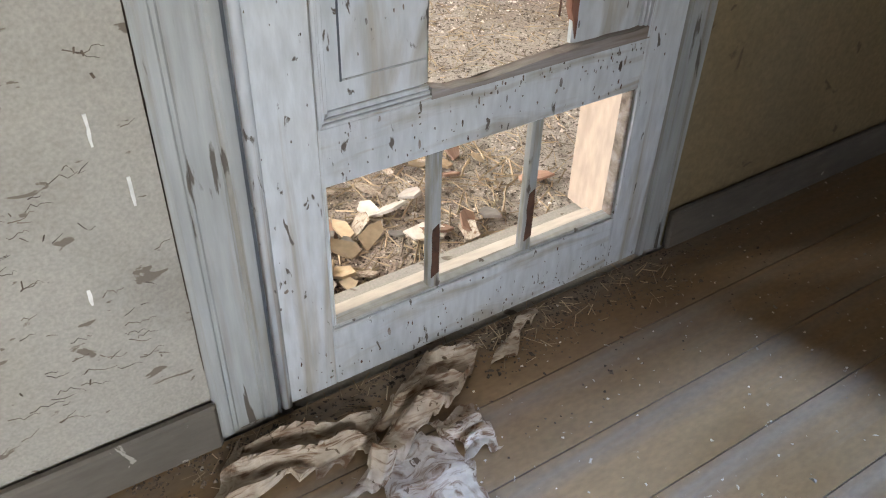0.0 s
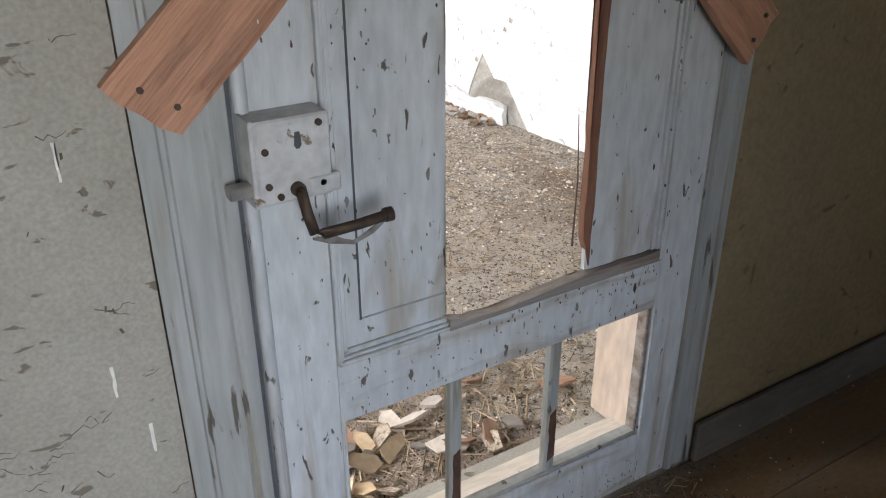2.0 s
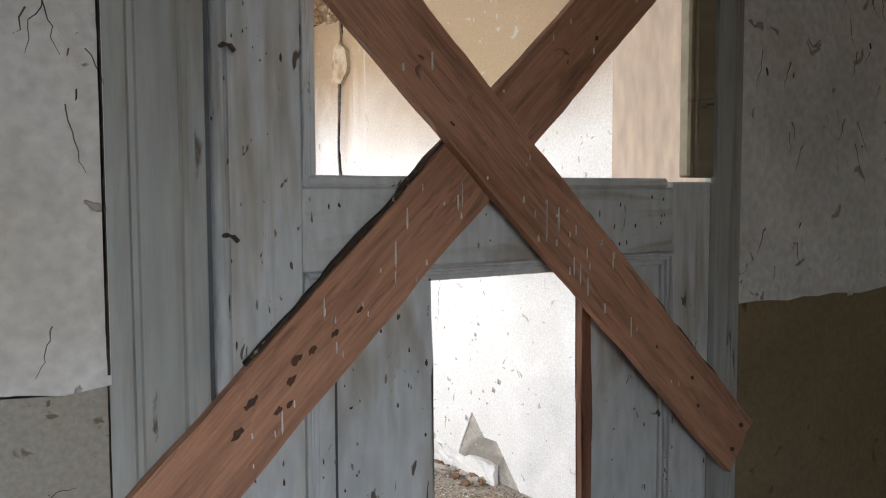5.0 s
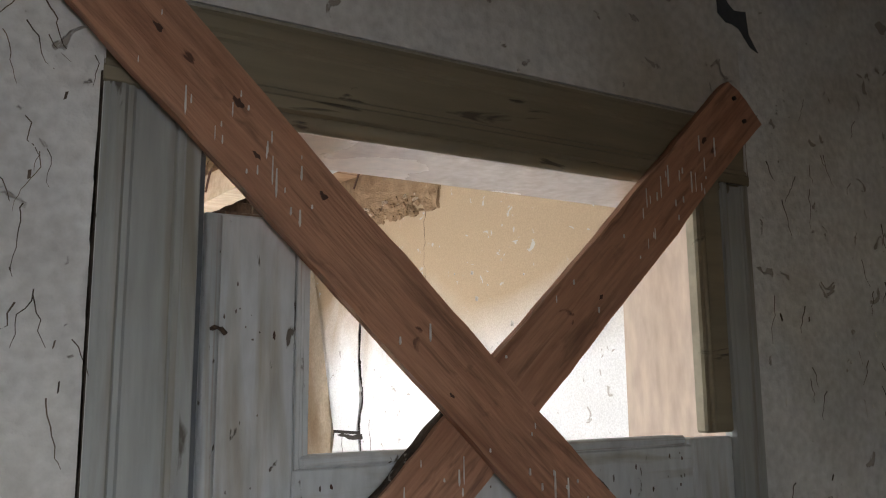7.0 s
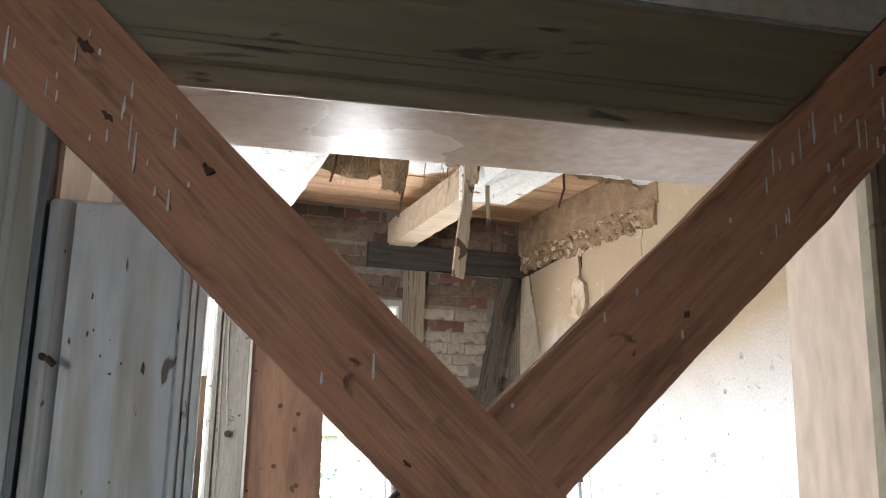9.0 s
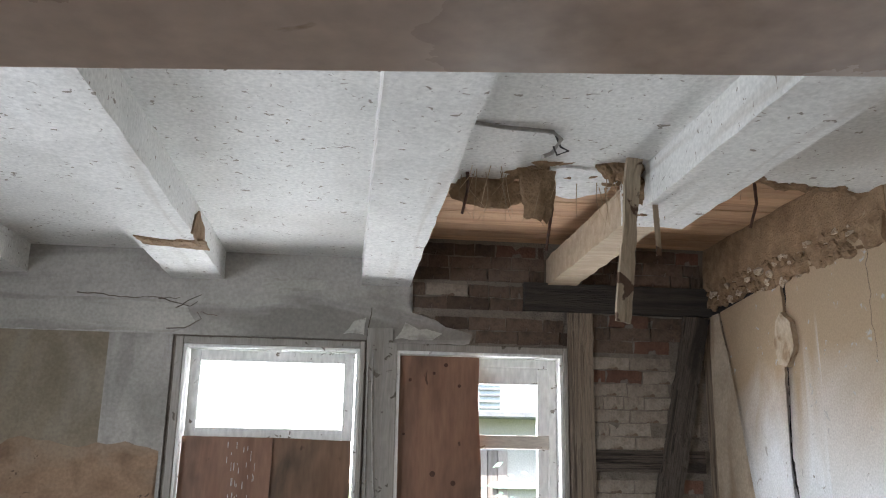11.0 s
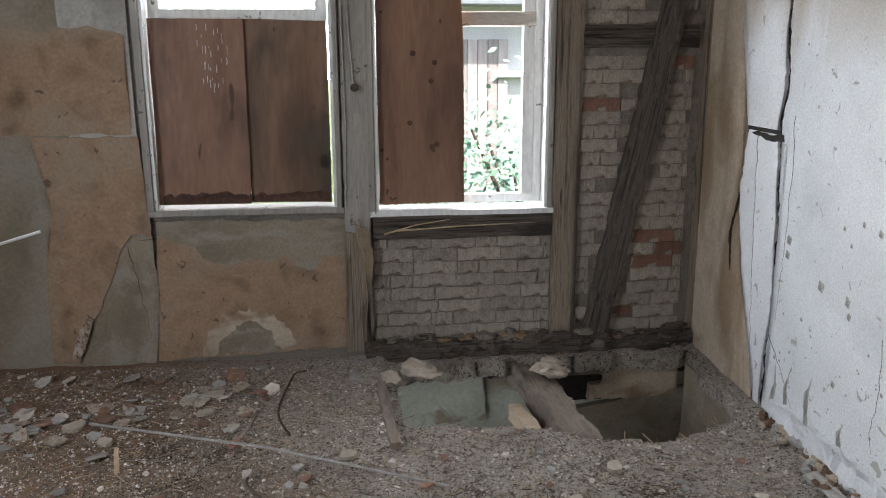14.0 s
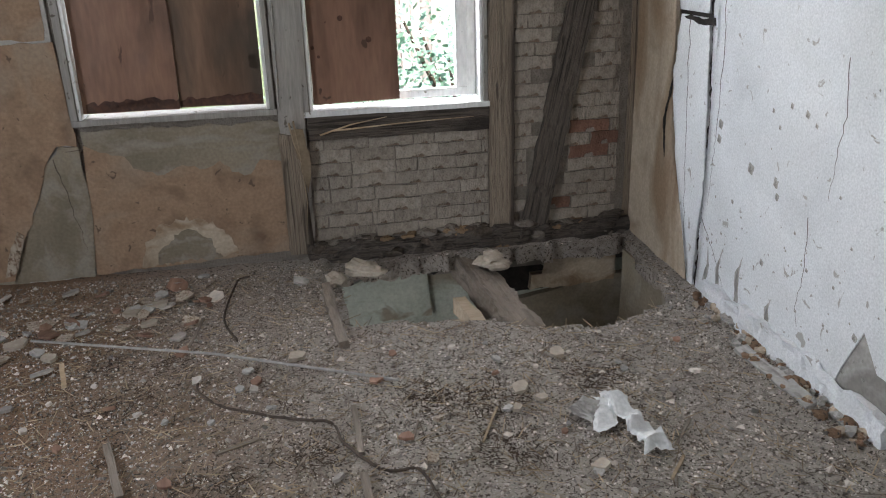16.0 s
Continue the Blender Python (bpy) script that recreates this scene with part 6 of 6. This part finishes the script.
grit("rubble_dust", 60000, (-0.9, RW - 0.03, 4.2, 7.45), ground_height, (0.0015, 0.0045), CHIPS, "fine pale plaster crumbs over the floor", "rubble", F2, 0.7, on_floor)
straws("rubble_straw", 8500, (LW + 0.1, RW - 0.05, 2.8, 7.4), ground_height, (0.02, 0.10), 0.0016, STRAW, "straw and splinters strewn over the rubble", F2, on_floor)
straws("rubble_dark_straw", 3500, (LW + 0.1, RW - 0.05, 2.8, 7.4), ground_height, (0.02, 0.09), 0.002, TIMBER_X, "dark straw and twigs strewn over the rubble", F2, on_floor)
def clumps(x, y):
    return max(0.05, *(1.2 - ((x - a) ** 2 + (y - b) ** 2) ** 0.5 / r for a, b, r in CLUMPS))


CLUMPS = [(0.54, 6.47, 0.16), (0.82, 6.41, 0.12), (0.62, 6.06, 0.16), (0.72, 6.13, 0.13), (1.366, 5.93, 0.07), (1.81, 5.96, 0.05), (2.68, 5.85, 0.16), (2.16, 5.78, 0.18), (1.43, 5.54, 0.16), (2.16, 5.41, 0.16), (1.93, 5.84, 0.14), (1.1, 5.4, 0.15)]
straws("dark_fibre", 16000, (0.2, 2.9, 4.9, 6.8), ground_height, (0.01, 0.05), 0.0016, DARKFIBRE, "clumps of dark plant fibre on the rubble", F2, on_floor, clumps)
grit("dark_soil", 16000, (0.2, 2.9, 4.9, 6.8), ground_height, (0.002, 0.007), DIRT, "patches of dark soil on the rubble", "soil", F2, 0.6, on_floor, clumps)
straws("heaped_straw", 900, (0.7, 2.0, 3.1, 4.1), ground_height, (0.02, 0.12), 0.0022, STRAW, "heap of straw and bark behind the door", F2, on_floor)
for k in range(170):
    x, y = random.uniform(0.75, 1.95), random.uniform(3.1, 4.4)
    if not beyond_door(x, y):
        continue
    s = random.uniform(0.02, 0.08)
    pts = [(s * random.uniform(0.5, 1.3) * math.cos(a), s * random.uniform(0.25, 0.6) * math.sin(a)) for a in (0, 1.1, 2.0, 3.0, 4.0, 5.2)]
    in2(solo("debris_scrap", prism(pts, "z", -0.004, 0.004), (CHIPS, PAPER, BARKSCRAP, STRAW)[k % 4], "scrap of plaster, bark or paper behind the door", "scrap", "scraps behind the door", m=Matrix.Translation((x, y, ground_height(x, y) + 0.02)) @ Euler((random.uniform(-0.5, 0.5), random.uniform(-0.5, 0.5), random.uniform(0, 6))).to_matrix().to_4x4()))

# ---- outside the windows ----
solo("ground", box(-60, 60, 7.9, 120, -1.6, -1.5), GRASS, "rough grass outside", "ground", kind="structure")


def shrub(x, y, z, s, seed, label):
    rnd = random.Random(seed)
    t = thing("shrub", (x, y, z), label, "shrub", "shrubs outside")
    bm = bmesh.new()
    tips = []
    for k in range(9):
        a = rnd.uniform(0, 6.28)
        e = Vector((x + s * 0.6 * math.cos(a), y + s * 0.5 * math.sin(a), z + s * rnd.uniform(0.9, 1.7)))
        mid = Vector((x, y, z)).lerp(e, 0.5) + Vector((rnd.uniform(-0.1, 0.1), rnd.uniform(-0.1, 0.1), 0.1)) * s
        tube([(x, y, z), tuple(mid), tuple(e)], 0.03 * s, 5, bm, 0.3)
        tips += [mid, e, mid.lerp(e, 0.5)]
    part("stems", bm, BARK, t)
    verts, faces = [], []
    for k in range(2600):
        c = rnd.choice(tips) + Vector((rnd.gauss(0, 0.22), rnd.gauss(0, 0.22), rnd.gauss(0, 0.22))) * s
        l = rnd.uniform(0.03, 0.065)
        u = Vector((rnd.uniform(-1, 1), rnd.uniform(-1, 1), rnd.uniform(-0.6, 0.6))).normalized() * l
        v = u.orthogonal().normalized() * l * 0.5
        b = len(verts)
        verts += [tuple(c - u), tuple(c + v), tuple(c + u), tuple(c - v)]
        faces.append((b, b + 1, b + 2, b + 3))
    me = bpy.data.meshes.new("crown")
    me.from_pydata(verts, [], faces)
    me.materials.append(LEAF)
    part("crown", me, LEAF, t)
    in2(t)


shrub(2.9, 10.2, -1.5, 1.35, 1, "leafy green shrub outside the window")
shrub(3.5, 11.0, -1.5, 1.5, 2, "leafy green shrub outside the window")
shrub(2.3, 11.4, -1.5, 1.2, 3, "leafy green shrub outside the window")


def outbuildings():
    p = thing("fence_post", (2.98, 9.9, -1.5), "pale blue painted post by the shrub", "post")
    part("shaft", box(2.93, 3.03, 9.85, 9.95, -1.5, 0.80, 0.01), BLUEPAINT, p)
    in2(p)
    s = thing("shed", (3.6, 17.5, -1.5), "weathered brown board shed with a dark opening", "shed", kind="structure")
    part("wall", box(2.2, 6.2, 17.6, 19.5, -1.5, 2.6), RENDERW, s)
    x = 2.2
    while x < 6.2:
        if not 4.15 < x < 4.75:
            part("board", box(x, x + 0.17, 17.5, 17.58, -1.5, 2.05 if x > 4.1 else 1.95, 0.006), SHED, s)
        x += 0.18
    part("roof", box(1.9, 6.5, 17.0, 19.8, 2.5, 2.62, 0.02), TILE, s)
    part("lintel", box(3.9, 6.2, 17.44, 17.6, 1.30, 1.42, 0.01), BLUEPAINT, s)
    in2(s)
    h = thing("house", (3.5, 26, -1.5), "pale rendered neighbouring house with a slatted gable", "house", kind="structure")
    part("wall", box(4.2, 12.5, 26, 33, -1.5, 6.5), RENDERW, h)
    part("roof", prism([(25.6, 6.4), (29.5, 10.0), (33.4, 6.4), (33.4, 6.6), (29.5, 10.25), (25.6, 6.65)], "x", 3.8, 12.9), TILE, h)
    w = part("slatted_vent", box(4.9, 6.3, 25.93, 26.02, 3.0, 5.6, 0.01), BLUEPAINT, h, "pale blue slatted shutter")
    for k in range(14):
        part("slat", box(5.0, 5.6, 25.87, 25.94, 3.1 + k * 0.17, 3.16 + k * 0.17, 0.01), TILE, w)
    in2(h)


outbuildings()
in2(solo("backdrop", box(-70, 75, 95, 95.2, -5, 70), SKYGLOW, "bright white sky", "sky", kind="structure"))

# ---- bricks of the back wall, piece by piece ----
def bricks():
    shapes = [mesh_of("brick", rough_box(0.25, 0.03, 0.066, 0.045, 0.007, 10.0 + k), BRICK) for k in range(6)]
    reds = [mesh_of("brick", rough_box(0.25, 0.03, 0.066, 0.045, 0.007, 30.0 + k), REDBRICK) for k in range(3)]
    # bricks for the courses above z 2.48, with the shade in their colour
    soot_shaded = [mesh_of("brick", rough_box(0.25, 0.03, 0.066, 0.045, 0.007, 50.0 + k), SHADED_SOOTBRICK) for k in range(4)]
    rnd = random.Random(5)

    def field(x0, x1, z0, z1, red, course=0.0775, skip=None, out=0.0):
        row = 0
        z = z0
        while z + 0.04 < z1:
            h = min(course - 0.006, z1 - z)
            x = x0 - (0.13 if row % 2 else 0.0) - rnd.uniform(0.0, 0.05)
            while x < x1:
                size = rnd.choice((0.25, 0.25, 0.25, 0.12, 0.22))
                a, b = max(x, x0), min(x + size, x1)
                if b - a > 0.03 and not (skip and skip((a + b) / 2, z + h / 2)):
                    me = rnd.choice(reds if rnd.random() < red(x, z) else soot_shaded if z > 2.48 and rnd.random() < 0.97 else shapes)
                    m = Matrix.Translation(((a + b) / 2, BW + 0.0195 - out + rnd.uniform(-0.008, 0.006), z + h / 2)) @ Matrix.Rotation(rnd.uniform(-0.03, 0.03), 4, "Y") @ Matrix.Diagonal(((b - a) / 0.25, 1, h / 0.066, 1))
                    part("brick", me, None, WALL, m=m)
                x += size + 0.007
            z += course
            row += 1

    def brace_x(z):
        return 2.866 + (z - 0.11) / 2.61 * 0.538

    def on_brace(x, z):
        return abs(x - brace_x(z)) < 0.085
    field(1.56, 2.595, 0.14, 0.74, lambda x, z: 0.0)
    field(2.755, 3.40, 0.14, 1.80, lambda x, z: 0.12 if (z < 0.95 and x > 2.95) else 0.01, skip=on_brace)
    field(2.755, 3.40, 1.935, 2.49, lambda x, z: 0.05, skip=on_brace)
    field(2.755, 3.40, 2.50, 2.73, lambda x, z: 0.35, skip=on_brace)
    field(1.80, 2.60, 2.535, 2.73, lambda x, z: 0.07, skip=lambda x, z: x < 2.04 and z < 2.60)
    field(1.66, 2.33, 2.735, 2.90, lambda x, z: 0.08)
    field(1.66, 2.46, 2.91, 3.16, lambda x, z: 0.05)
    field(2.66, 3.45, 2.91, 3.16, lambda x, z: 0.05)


WALL.matrix_basis = Matrix.Identity(4)
bricks()
in2(WALL)
